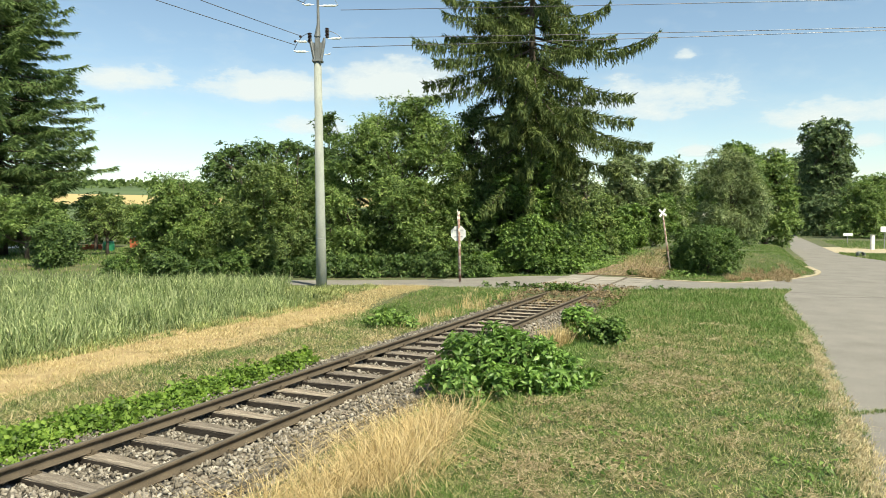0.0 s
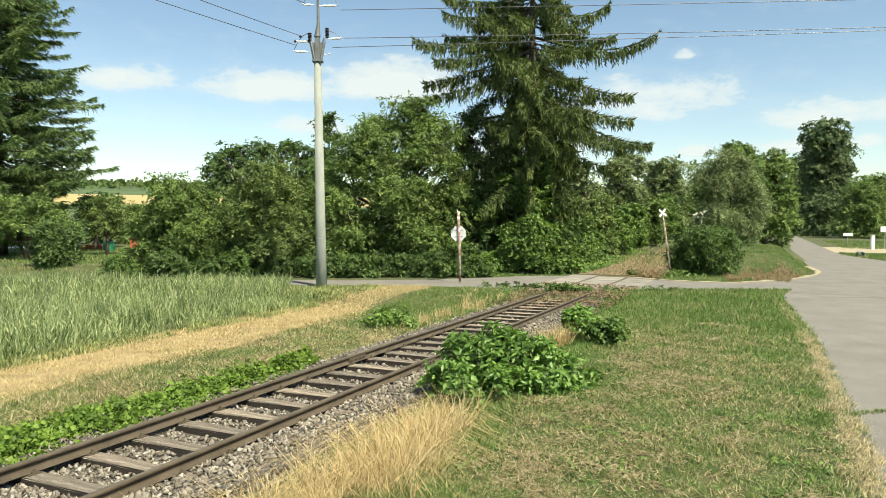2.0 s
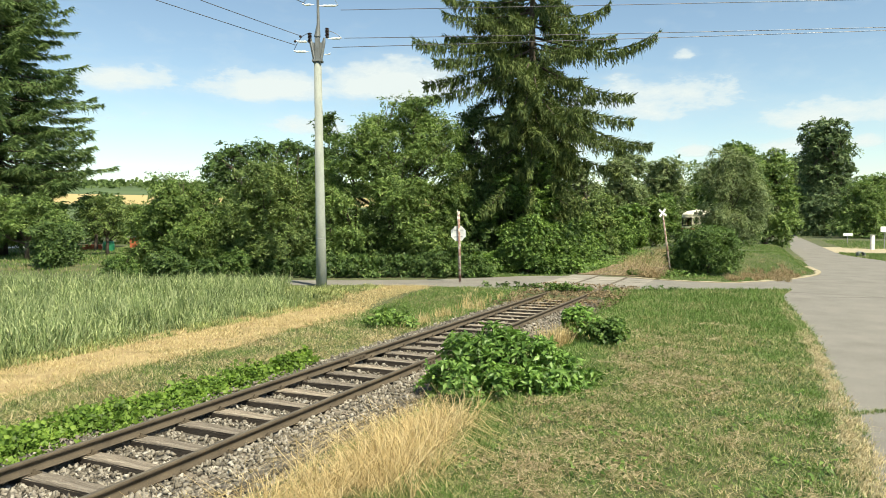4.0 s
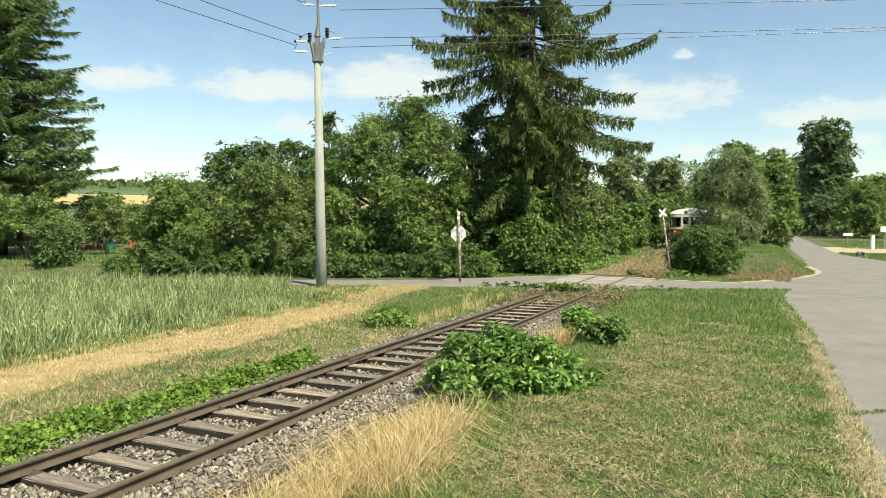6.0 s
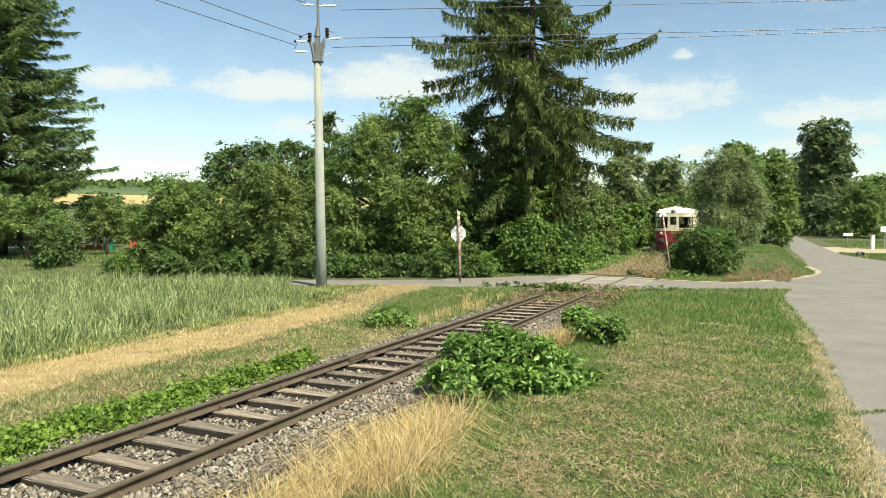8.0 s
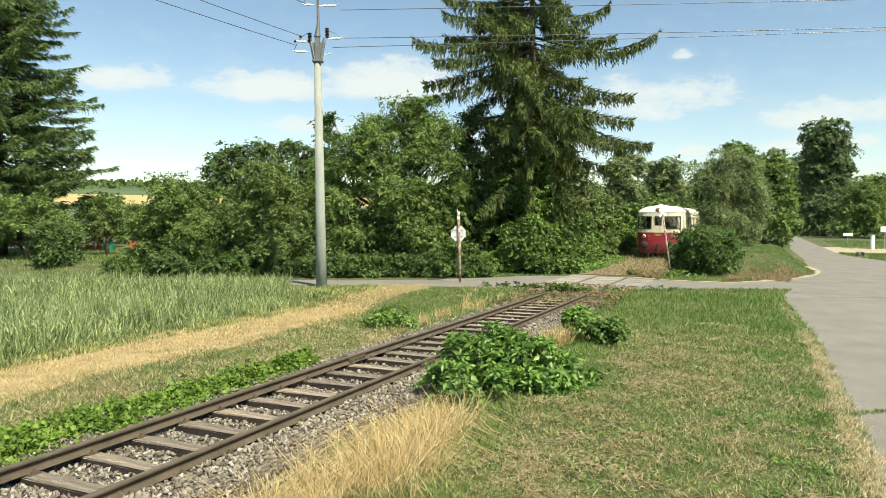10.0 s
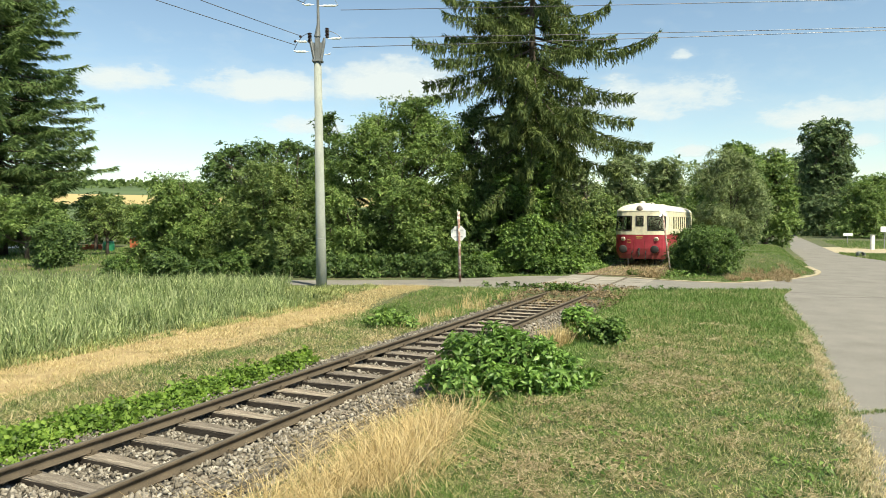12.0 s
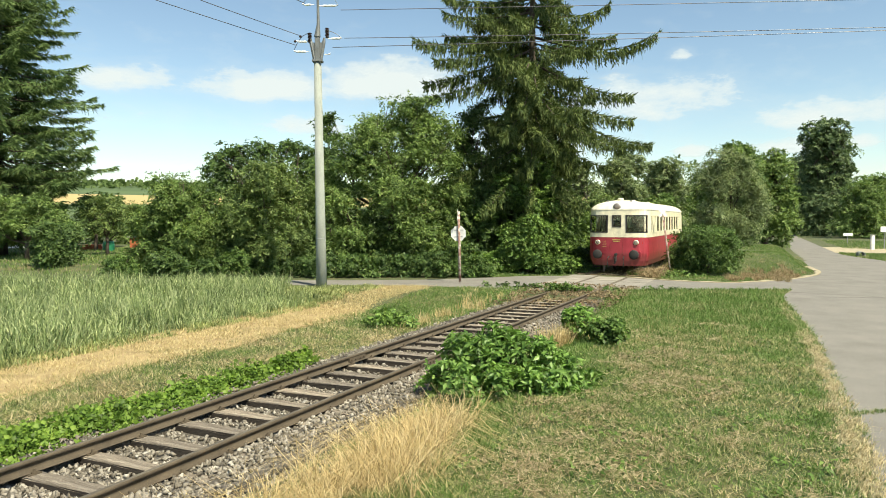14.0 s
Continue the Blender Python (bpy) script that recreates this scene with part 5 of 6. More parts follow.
tuft("dry_grass_tuft", "tall dry grass clump between the shrubs", [(12.3, 4.3, 0.35), (12.9, 4.0, 0.3)], 420, 0.6, M["dry"], 92, 1.0, (0.1, -0.1), 0.01)
tuft("dry_grass_tuft", "dry grass along the field side of the track", [(13.5, 8.9, 0.3), (15.0, 8.8, 0.4), (16.4, 8.7, 0.4), (17.8, 8.8, 0.5)], 170, 0.34, M["dry"], 93, 0.8, (0, 0), 0.012)
tuft("dry_weeds", "brown dead weeds on the corner bank", [(29.6, -0.2, 0.5), (30.6, -0.9, 0.5), (31.6, -1.5, 0.5), (30.2, -1.0, 0.5), (30.8, 0.2, 0.5), (31.8, -0.5, 0.6), (32.8, -1.3, 0.6), (29.2, 0.9, 0.4)], 420, 0.26, M["rust_weed"], 95, 1.5, (0, 0), 0.02)
tuft("dry_grass_tuft", "short dry grass over the buried sleepers", [(18.0, 6.9, 0.7), (19.0, 5.4, 0.7), (20.2, 6.6, 0.8), (21.5, 5.0, 0.7), (18.6, 7.9, 0.6)], 420, 0.16, M["clippings"], 96, 1.2, (0, 0), 0.014)
tuft("dry_grass_tuft", "bleached grass at the foot of the warning cross", [(28.2, 4.7, 0.35), (28.9, 4.3, 0.4), (27.7, 4.4, 0.3)], 240, 0.62, M["rust_weed"], 94, 1.9, (-0.25, 0), 0.013)


def crack_grass():
    g = np.random.default_rng(141)
    n = 900
    t = g.uniform(0, 1, n) ** 1.6
    p = np.stack([5.15 + 1.5 * t + g.normal(0, 0.02, n), 9.3 + 0.35 * t + g.normal(0, 0.03 + 0.03 * (1 - t), n), np.full(n, -0.016)], 1)
    stuff("crack_grass", blades(p, 0.06, 0.007, g, 1.3), M["verge"], "grass growing from a crack in the asphalt", "grass")


crack_grass()


def shrub(name, label, u, v, lobes, n, size, material, seed, clump=0.12, aspect=0.6):
    x, y = plan(u, v)
    return tree(name, label, x, y, lobes, n, size, material, 0.025, seed, clump, aspect, "", 1.0, 0.5)


shrub("lilac_shrub", "dense broad-leaved green shrub beside the track", 8.3, 3.75, [(-0.6, 0.1, 0.58, 0.46, 0.42, 0.42), (-0.1, 0.05, 0.76, 0.50, 0.48, 0.42), (0.45, 0.1, 0.64, 0.48, 0.45, 0.4), (0.95, 0.1, 0.42, 0.42, 0.4, 0.34), (-1.0, -0.15, 0.26, 0.42, 0.4, 0.26), (0.2, -0.35, 0.36, 0.6, 0.38, 0.34), (-0.45, -0.35, 0.38, 0.55, 0.38, 0.34), (-0.3, 0.35, 0.55, 0.5, 0.4, 0.4), (0.8, -0.3, 0.26, 0.45, 0.35, 0.28), (1.25, 0.2, 0.22, 0.3, 0.3, 0.22)], 10500, 0.125, M["leaf_shrub"], 101, 0.13, 0.42)
shrub("lilac_shrub", "smaller upright green shrub on the verge", 13.1, 3.45, [(-0.28, 0.1, 0.52, 0.26, 0.28, 0.34), (-0.1, 0.1, 0.3, 0.3, 0.32, 0.3)], 1700, 0.12, M["leaf_shrub"], 102)
shrub("lilac_shrub", "smaller dark green shrub on the verge", 12.5, 3.0, [(0.15, -0.1, 0.28, 0.34, 0.3, 0.28), (-0.12, 0.0, 0.25, 0.32, 0.3, 0.25)], 1500, 0.11, M["leaf_ivy"], 103)
shrub("bramble_shrub", "low green bramble on the field side", 12.6, 9.3, [(0, 0, 0.25, 0.55, 0.45, 0.28), (0.45, 0, 0.2, 0.4, 0.4, 0.22), (-0.4, 0.1, 0.18, 0.4, 0.35, 0.2)], 2200, 0.11, M["leaf_ivy"], 104)
shrub("bramble_shrub", "weeds growing between rails at the crossing", 20.8, 6.5, [(-0.5, 0, 0.14, 0.4, 0.3, 0.16), (0.1, 0, 0.16, 0.45, 0.3, 0.18), (0.6, 0.1, 0.12, 0.35, 0.3, 0.14)], 1500, 0.1, M["leaf_ivy"], 105)
for k, (u, v, r) in enumerate(((20.5, 10.1, 0.22), (20.7, 9.3, 0.3), (20.9, 8.6, 0.24), (21.1, 8.0, 0.2), (22.5, 3.7, 0.22), (22.7, 3.0, 0.28), (23.0, 2.3, 0.18), (21.7, 5.0, 0.25))):
    shrub("roadside_weed", "low dark weed at the road edge", u, v, [(0, 0, r * 0.5, r, r * 0.8, r * 0.6), (r * 0.7, 0, r * 0.4, r * 0.6, r * 0.5, r * 0.4)], 170, 0.09, M["leaf_dark_and_shade"], 150 + k, 0.1)
shrub("bramble_shrub", "weeds beside the warning cross", 28.6, 5.4, [(0, 0, 0.15, 0.5, 0.3, 0.2), (0.6, 0, 0.12, 0.4, 0.3, 0.15)], 900, 0.13, M["leaf_ivy"], 108)


def make_litter():
    g = np.random.default_rng(121)
    n = 6500
    u = g.uniform(20.0, 28.4, n)
    v = g.uniform(-2.1, 2.0, n)
    keep = g.uniform(size=n) < ramp01(u + 0.8 * wob(u, v, 2.0, 1.0), 20.0, 25.5)
    u, v = u[keep], v[keep]
    x, y = line(u, v)
    z = np.maximum(land(x, y) + 0.012, -0.15 + 0.12 * (u > 24)) + g.uniform(0, 0.02, len(u))
    z = np.minimum(z, -0.004)
    p = np.stack([x, y, z], 1)
    stuff("dead_litter", leaves(p, unit(np.tile((0, 0, 1.0), (len(p), 1))), 0.09, g, 0.6, 0.0), M["strip_brown"], "brown dead leaves and stalks over the sleepers", "litter")
    u, v = g.uniform(33.5, 64, 15000), g.normal(0, 1.25, 15000)
    x, y = line(u, v)
    p = np.stack([x, y, np.maximum(land(x, y), -0.006)], 1)
    low = 0.06 + 0.40 * ramp01(u, 36, 48) * np.maximum(0.25, 0.6 + 0.6 * wob(x, y, 1.1, 4.0))
    half = g.uniform(size=len(p)) < 0.6 - 0.35 * ramp01(u, 40, 50)
    stuff("track_grass", blades(p[half], low[half], 0.03, g, 1.6, (0, 0), 1.0, True), M["clippings"], "brown dead grass covering the overgrown track", "grass")
    stuff("track_grass", blades(p[~half], low[~half] * 1.2, 0.03, g, 1.3, (0, 0), 1.0, True), M["left_grass"], "rough green grass growing through the overgrown track", "grass")


make_litter()


def make_groundcover():
    """Low green weeds on both sides of the line past the road."""
    g = np.random.default_rng(131)
    n = 24000
    u = g.uniform(34.2, 58, n)
    v = np.where(g.uniform(size=n) < 0.7, 1.7 + np.abs(g.normal(0, 1.6, n)), -1.9 - np.abs(g.normal(0, 0.8, n)))
    x, y = line(u, v)
    z = land(x, y) + 0.02 + 0.30 * g.uniform(0, 1, n) * np.maximum(0.1, 0.6 + 0.6 * wob(x, y, 1.3, 2.0)) * ramp01(np.abs(v), 1.5, 2.6)
    p = np.stack([x, y, z], 1)
    stuff("ground_ivy", leaves(p, unit(np.tile((0.1, -0.4, 1.0), (n, 1)) + 0.4 * g.normal(size=(n, 3))), 0.13, g, 0.8, 0.2), M["leaf_ivy"], "low green ivy and weeds beside the overgrown track", "ground cover")


make_groundcover()


def make_creeper():
    g = np.random.default_rng(111)
    n = 25000
    u = g.uniform(-1.5, 8.3, n)
    w = 0.95 * (1 - ramp01(u, 3.5, 8.4) * 0.75)
    v = 8.25 + 0.3 * ramp01(u, 6, 2) + g.normal(size=n) * w * 0.55
    v = np.maximum(v, 7.72 + 0.1 * g.uniform(size=n))
    keep = wob(u * 2, v * 3, 1.0, 5.0) > -0.75
    u, v = u[keep], v[keep]
    x, y = plan(u, v)
    z = land(x, y) + 0.03 + 0.30 * g.uniform(0, 1, len(u)) ** 0.7 * np.exp(-((v - 8.45) / 0.75) ** 2) * np.maximum(0.15, 0.8 + 0.5 * wob(x, y, 2.6, 1.0) + 0.5 * wob(x, y, 6.0, 2.0))
    p = np.stack([x, y, z], 1)
    up = np.tile((0.15, -0.3, 1.0), (len(p), 1))
    stuff("creeper", leaves(p, unit(up + 0.5 * g.normal(size=p.shape)), 0.072, g, 0.85, 0.2), M["leaf_vine"], "bright green creeper spreading beside the rail", "creeper")


make_creeper()


# ---------------------------------------------------------------- pole and wires
def make_pole():
    p = empty("power_pole", pose(-4.98, 27.85, -0.15, 0, -0.55, 0), "grey concrete power pole with steel head", "power pole")
    p.scale = (0.948, 0.948, 0.948)
    bm = bmesh.new()
    tube(bm, [(0, 0, -0.3), (0, 0, 2.2), (0, 0, 9.75)], [0.235, 0.215, 0.155], 20)
    part("shaft", bm, M["pole"], p, "", True)
    bm = bmesh.new()
    tube(bm, [(0, 0, 2.2), (0, 0, 2.24)], [0.222, 0.222], 20)
    part("band", bm, M["steel"], p)
    bm = bmesh.new()
    box(bm, -0.22, 0.22, -0.2, 0.2, 9.72, 9.82, 0.02)
    for s in (-1, 1):
        tube(bm, [(0.12 * s, 0, 9.8), (0.27 * s, 0, 10.55), (0.30 * s, 0, 10.75)], [0.085, 0.08, 0.05], 6)
    box(bm, -0.10, 0.10, -0.1, 0.1, 9.8, 10.9, 0.02)
    tube(bm, [(0, 0, 10.8), (0.05, 0, 11.3), (0.05, 0, 12.7)], [0.14, 0.07, 0.06], 10)
    lo = [bm.verts.new(c) for c in ((-0.13, -0.06, 9.8), (0.13, -0.06, 9.8), (0.27, -0.06, 10.55), (-0.27, -0.06, 10.55))]
    hi = [bm.verts.new((v.co.x, 0.06, v.co.z)) for v in lo]
    bm.faces.new(lo)
    bm.faces.new(hi[::-1])
    for k in range(4):
        bm.faces.new((lo[k], hi[k], hi[(k + 1) % 4], lo[(k + 1) % 4]))
    part("steel_head", bm, M["steel_dark"], p, "dull galvanised steel pole head")
    for dx, dz, rz in ((-0.32, 10.7, 0), (0.42, 10.9, 0), (0.05, 12.7, 0)):
        bm = bmesh.new()
        for k in range(7):
            tube(bm, [(0, 0, k * 0.06), (0, 0, k * 0.06 + 0.03), (0, 0, k * 0.06 + 0.06)], [0.05, 0.105 if k % 2 else 0.09, 0.05], 12)
        i = part("insulator", bm, M["porcelain"], p, "dark brown porcelain insulator", True)
        i.location = (dx, 0, dz - 0.15)
    for z, x0, x1 in ((10.72, 0.45, 1.05), (10.18, -0.35, -1.0), (10.05, 0.3, 0.55), (12.1, 0.1, 0.9), (12.15, -0.1, -0.6), (10.6, -0.3, -0.9)):
        bm = bmesh.new()
        s = 1 if x1 > x0 else -1
        tube(bm, [(x0, 0, z), (x0 + 0.15 * s, 0, z)], [0.02, 0.02], 6)
        tube(bm, [(x0 + 0.15 * s, 0, z), (x1 - 0.1 * s, 0, z)], [0.045, 0.045], 8)
        tube(bm, [(x1 - 0.1 * s, 0, z), (x1, 0, z + 0.04)], [0.025, 0.03], 6)
        part("strain_clamp", bm, M["white"], p, "pale strain insulator rod")
    for a, b, c in (((0.42, 0, 11.05), (0.8, 0, 11.0), (1.05, 0, 10.72)), ((-0.32, 0, 10.95), (-0.7, 0, 10.95), (-1.0, 0, 10.25)), ((0.1, 0, 12.7), (0.7, 0, 12.65), (0.9, 0, 12.1)), ((0.05, 0, 12.7), (-0.4, 0, 12.6), (-0.6, 0, 12.15))):
        bm = bmesh.new()
        q = [Vector(a) * (1 - t) ** 2 + Vector(b) * 2 * t * (1 - t) + Vector(c) * t * t for t in np.linspace(0, 1, 9)]
        tube(bm, q, [0.013] * 9, 6)
        part("jumper_lead", bm, M["wire"], p)
    for dx, dz in ((-0.72, 10.82), (-0.95, 10.62)):
        bm = bmesh.new()
        bmesh.ops.create_icosphere(bm, subdivisions=2, radius=0.06)
        s = part("guard_ball", bm, M["porcelain"], p)
        s.location = (dx, 0, dz)


def make_wires():
    for a, b, sag in (((-3.98, 27.83, 10.03), (56.88, 26.85, 11.75), 0.3), ((-4.46, 27.83, 9.66), (56.88, 25.63, 11.35), 0.15), ((-4.12, 27.83, 11.15), (56.88, 26.85, 12.45), 0.15),
                      ((-5.7, 27.7, 10.08), (-24.65, 4.88, 13.4), 0.3), ((-5.92, 27.7, 9.72), (-26.54, 4.88, 13.08), 0.3), ((-5.55, 27.7, 11.38), (-22.75, 2.44, 14.22), 0.3)):
        bm = bmesh.new()
        n = 40
        q = [Vector(a).lerp(Vector(b), t) - Vector((0, 0, sag * 4 * t * (1 - t))) for t in np.linspace(0, 1, n)]
        tube(bm, q, [0.013] * n, 6)
        me = bpy.data.meshes.new("power_line")
        bm.to_mesh(me)
        bm.free()
        me.materials.append(M["wire"])
        tagged(new("power_line", me), "thin grey overhead wire hung from the pole", "power line", "overhead wires")


make_pole()
make_wires()


# ---------------------------------------------------------------- signs
def octagon(bm, r, y0, y1):
    lo = [bm.verts.new((r * math.cos(math.tau * (k + 0.5) / 8), y0, r * math.sin(math.tau * (k + 0.5) / 8))) for k in range(8)]
    hi = [bm.verts.new((v.co.x, y1, v.co.z)) for v in lo]
    bm.faces.new(lo)
    bm.faces.new(hi[::-1])
    for k in range(8):
        bm.faces.new((lo[k], hi[k], hi[(k + 1) % 8], lo[(k + 1) % 8]))


def cross_arms(bm, ln, w, y0, y1):
    for a in (35, -35):
        box(bm, -ln / 2, ln / 2, y0 + (0.012 if a < 0 else 0), y1 + (0.012 if a < 0 else 0), -w / 2, w / 2, 0.004, pose(0, 0, 0, 0, a, 0))


def make_signs():
    s = empty("stop_sign", pose(0.74, 29.45, -0.02, 0, -1.2, 8), "stop sign seen from behind on rusty flaking post", "road sign")
    s.scale = (0.948, 0.948, 0.948)
    bm = bmesh.new()
    tube(bm, [(0, 0, -0.3), (0, 0, 3.25)], [0.06, 0.06], 12)
    part("post", bm, M["post"], s, "", True)
    bm = bmesh.new()
    octagon(bm, 0.37, 0.075, 0.082)
    pl = part("sign_plate", bm, M["sign_back"], s, "pale grey back of an octagonal plate")
    pl.location = (-0.02, 0, 2.25)
    for dz in (-0.15, 0.15):
        bm = bmesh.new()
        box(bm, -0.2, 0.2, 0.058, 0.075, dz - 0.02, dz + 0.02, 0.004)
        part("bracket", bm, M["steel"], pl)
    bm = bmesh.new()
    cross_arms(bm, 0.75, 0.12, -0.02, -0.01)
    c = part("warning_cross", bm, M["white"], s, "white crossing cross turned edge-on")
    c.matrix_basis = pose(-0.05, 0, 3.08, 0, 0, 78)
    s = empty("warning_cross_sign", pose(11.3, 33.7, -0.03, 0, -8.0, -6), "leaning rusty post carrying a small white cross", "road sign")
    s.scale = (0.948, 0.948, 0.948)
    bm = bmesh.new()
    tube(bm, [(0, 0, -0.3), (0, 0, 3.35)], [0.048, 0.044], 12)
    part("post", bm, M["post"], s, "", True)
    bm = bmesh.new()
    cross_arms(bm, 0.62, 0.115, -0.02, -0.01)
    c = part("warning_cross", bm, M["white"], s, "small white crossing cross")
    c.matrix_basis = pose(-0.02, -0.07, 3.28, 0, 0, 38)


make_signs()


def board(name, label, x, y, w, h, z, turn, post=True, upright=None):
    b = empty(name, pose(x, y, float(land(np.array([x]), np.array([y]))[0]), 0, 0, turn), label, "sign board")
    bm = bmesh.new()
    box(bm, -w / 2, w / 2, -0.03, 0.03, z - h / 2, z + h / 2, 0.01)
    part("panel", bm, M["white"], b, "plain white panel")
    for s in (-1, 1) if w > 2 else (0,):
        bm = bmesh.new()
        cyl(bm, (s * w * 0.35, 0.07, -0.2), (s * w * 0.35, 0.07, z + h * 0.3), 0.045)
        part("post", bm, M["steel"], b)
    return b


board("notice_board", "small white board on a post by the entrance", 46.1, 77.5, 1.25, 0.32, 1.05, 12)
board("notice_board", "long white board on posts by the lane", 41.9, 62.9, 3.4, 0.5, 1.85, 10)
b = empty("marker_post", pose(39.25, 62.2, -0.03), "short broad white marker pillar", "pillar")
bm = bmesh.new()
box(bm, -0.16, 0.16, -0.12, 0.12, -0.1, 1.3, 0.03)
part("pillar_body", bm, M["white"], b)
bm = bmesh.new()
box(bm, -0.19, 0.19, -0.15, 0.15, 1.3, 1.36, 0.02)
part("cap", bm, M["white"], b)
c = empty("culvert_pipe", pose(31.2, 50.8, 0.10, 0, 90, 70), "grey concrete culvert pipe end in the grass", "pipe")
bm = bmesh.new()
bmesh.ops.create_cone(bm, cap_ends=False, segments=20, radius1=0.24, radius2=0.24, depth=0.9)
bmesh.ops.solidify(bm, geom=bm.faces[:], thickness=0.06)
part("pipe_wall", bm, M["pole"], c, "", True)


def make_orchard_things():
    h = empty("garden_shed", pose(-24.9, 56.1, -0.05, 0, 0, 8), "small orange-brown garden shed with grey roof", "shed")
    bm = bmesh.new()
    box(bm, -0.7, 0.7, -0.6, 0.6, 0, 1.3, 0.02)
    part("wall", bm, M["orange"], h)
    bm = bmesh.new()
    box(bm, -0.85, 0.85, -0.75, 0.75, 1.3, 1.4, 0.02)
    part("roof", bm, M["steel"], h)
    h = empty("brick_stack", pose(-28.1, 53.7, -0.05, 0, 0, 20), "reddish stacked bricks beside the orchard", "brick stack")
    g = random.Random(5)
    bm = bmesh.new()
    for r in range(5):
        for k in range(7):
            box(bm, k * 0.3 - 1.05 + (r % 2) * 0.1, k * 0.3 - 0.78 + (r % 2) * 0.1, -0.3 + g.uniform(-0.03, 0.03), 0.3, r * 0.16, r * 0.16 + 0.15, 0.01)
    part("bricks", bm, M["orange"], h)
    h = empty("rain_barrel", pose(-25.5, 51.9, -0.05), "green plastic barrel in the orchard", "barrel")
    bm = bmesh.new()
    tube(bm, [(0, 0, 0), (0, 0, 0.25), (0, 0, 0.6), (0, 0, 0.95), (0, 0, 1.1)], [0.36, 0.4, 0.43, 0.4, 0.36], 18)
    part("drum", bm, M["green_paint"], h, "", True)
    # low white garden wall far behind the apple trees
    h = empty("garden_wall", pose(-35.5, 57.4, -0.05, 0, 0, 3), "low white garden wall behind the trees", "wall")
    bm = bmesh.new()
    box(bm, -3.8, 3.8, -0.1, 0.1, 0, 0.75, 0.03)
    part("wall_body", bm, M["white"], h)


make_orchard_things()


# ---------------------------------------------------------------- railcar
HALF, NOSE, LENGTH = 1.46, 0.9, 14.6


def side_columns():
    """Plan outline of the body from the middle of the front round one side to the middle of the back: (x, y, what the next bay holds)."""
    cols = []
    for x, what in ((0.0, "cab_door"), (0.21, ""), (0.45, "cab"), (0.75, "cab"), (1.05, "cab"), (1.27, "cab"), (1.39, ""), (1.45, "")):
        y = NOSE * (1 - (1 - (x / HALF) ** 3) ** (1 / 3))
        cols.append((x, y, what))
    y = NOSE
    for w, what in ((0.25, ""), (0.45, "side"), (0.35, ""), (0.32, "door"), (0.12, ""), (0.32, "door"), (0.3, "")):
        cols.append((HALF, y, what))
        y += w
    while y < LENGTH - NOSE - 2.3:
        cols.append((HALF, y, "side"))
        cols.append((HALF, y + 0.92, ""))
        y += 1.12
    for w, what in ((0.32, "door"), (0.12, ""), (0.32, "door"), (0.35, "")):
        cols.append((HALF, y, what))
        y += w
    cols.append((HALF, LENGTH - NOSE, ""))
    back = [(x, LENGTH - y, "") for x, y, _ in cols[:8]][::-1]
    return cols + back


def body_ring():
    a = side_columns()
    ring = [(x, y, w) for x, y, w in a[:-1]]
    left = []
    for i in range(len(a) - 1, 0, -1):
        left.append((-a[i][0], a[i][1], a[i - 1][2]))
    return ring + left


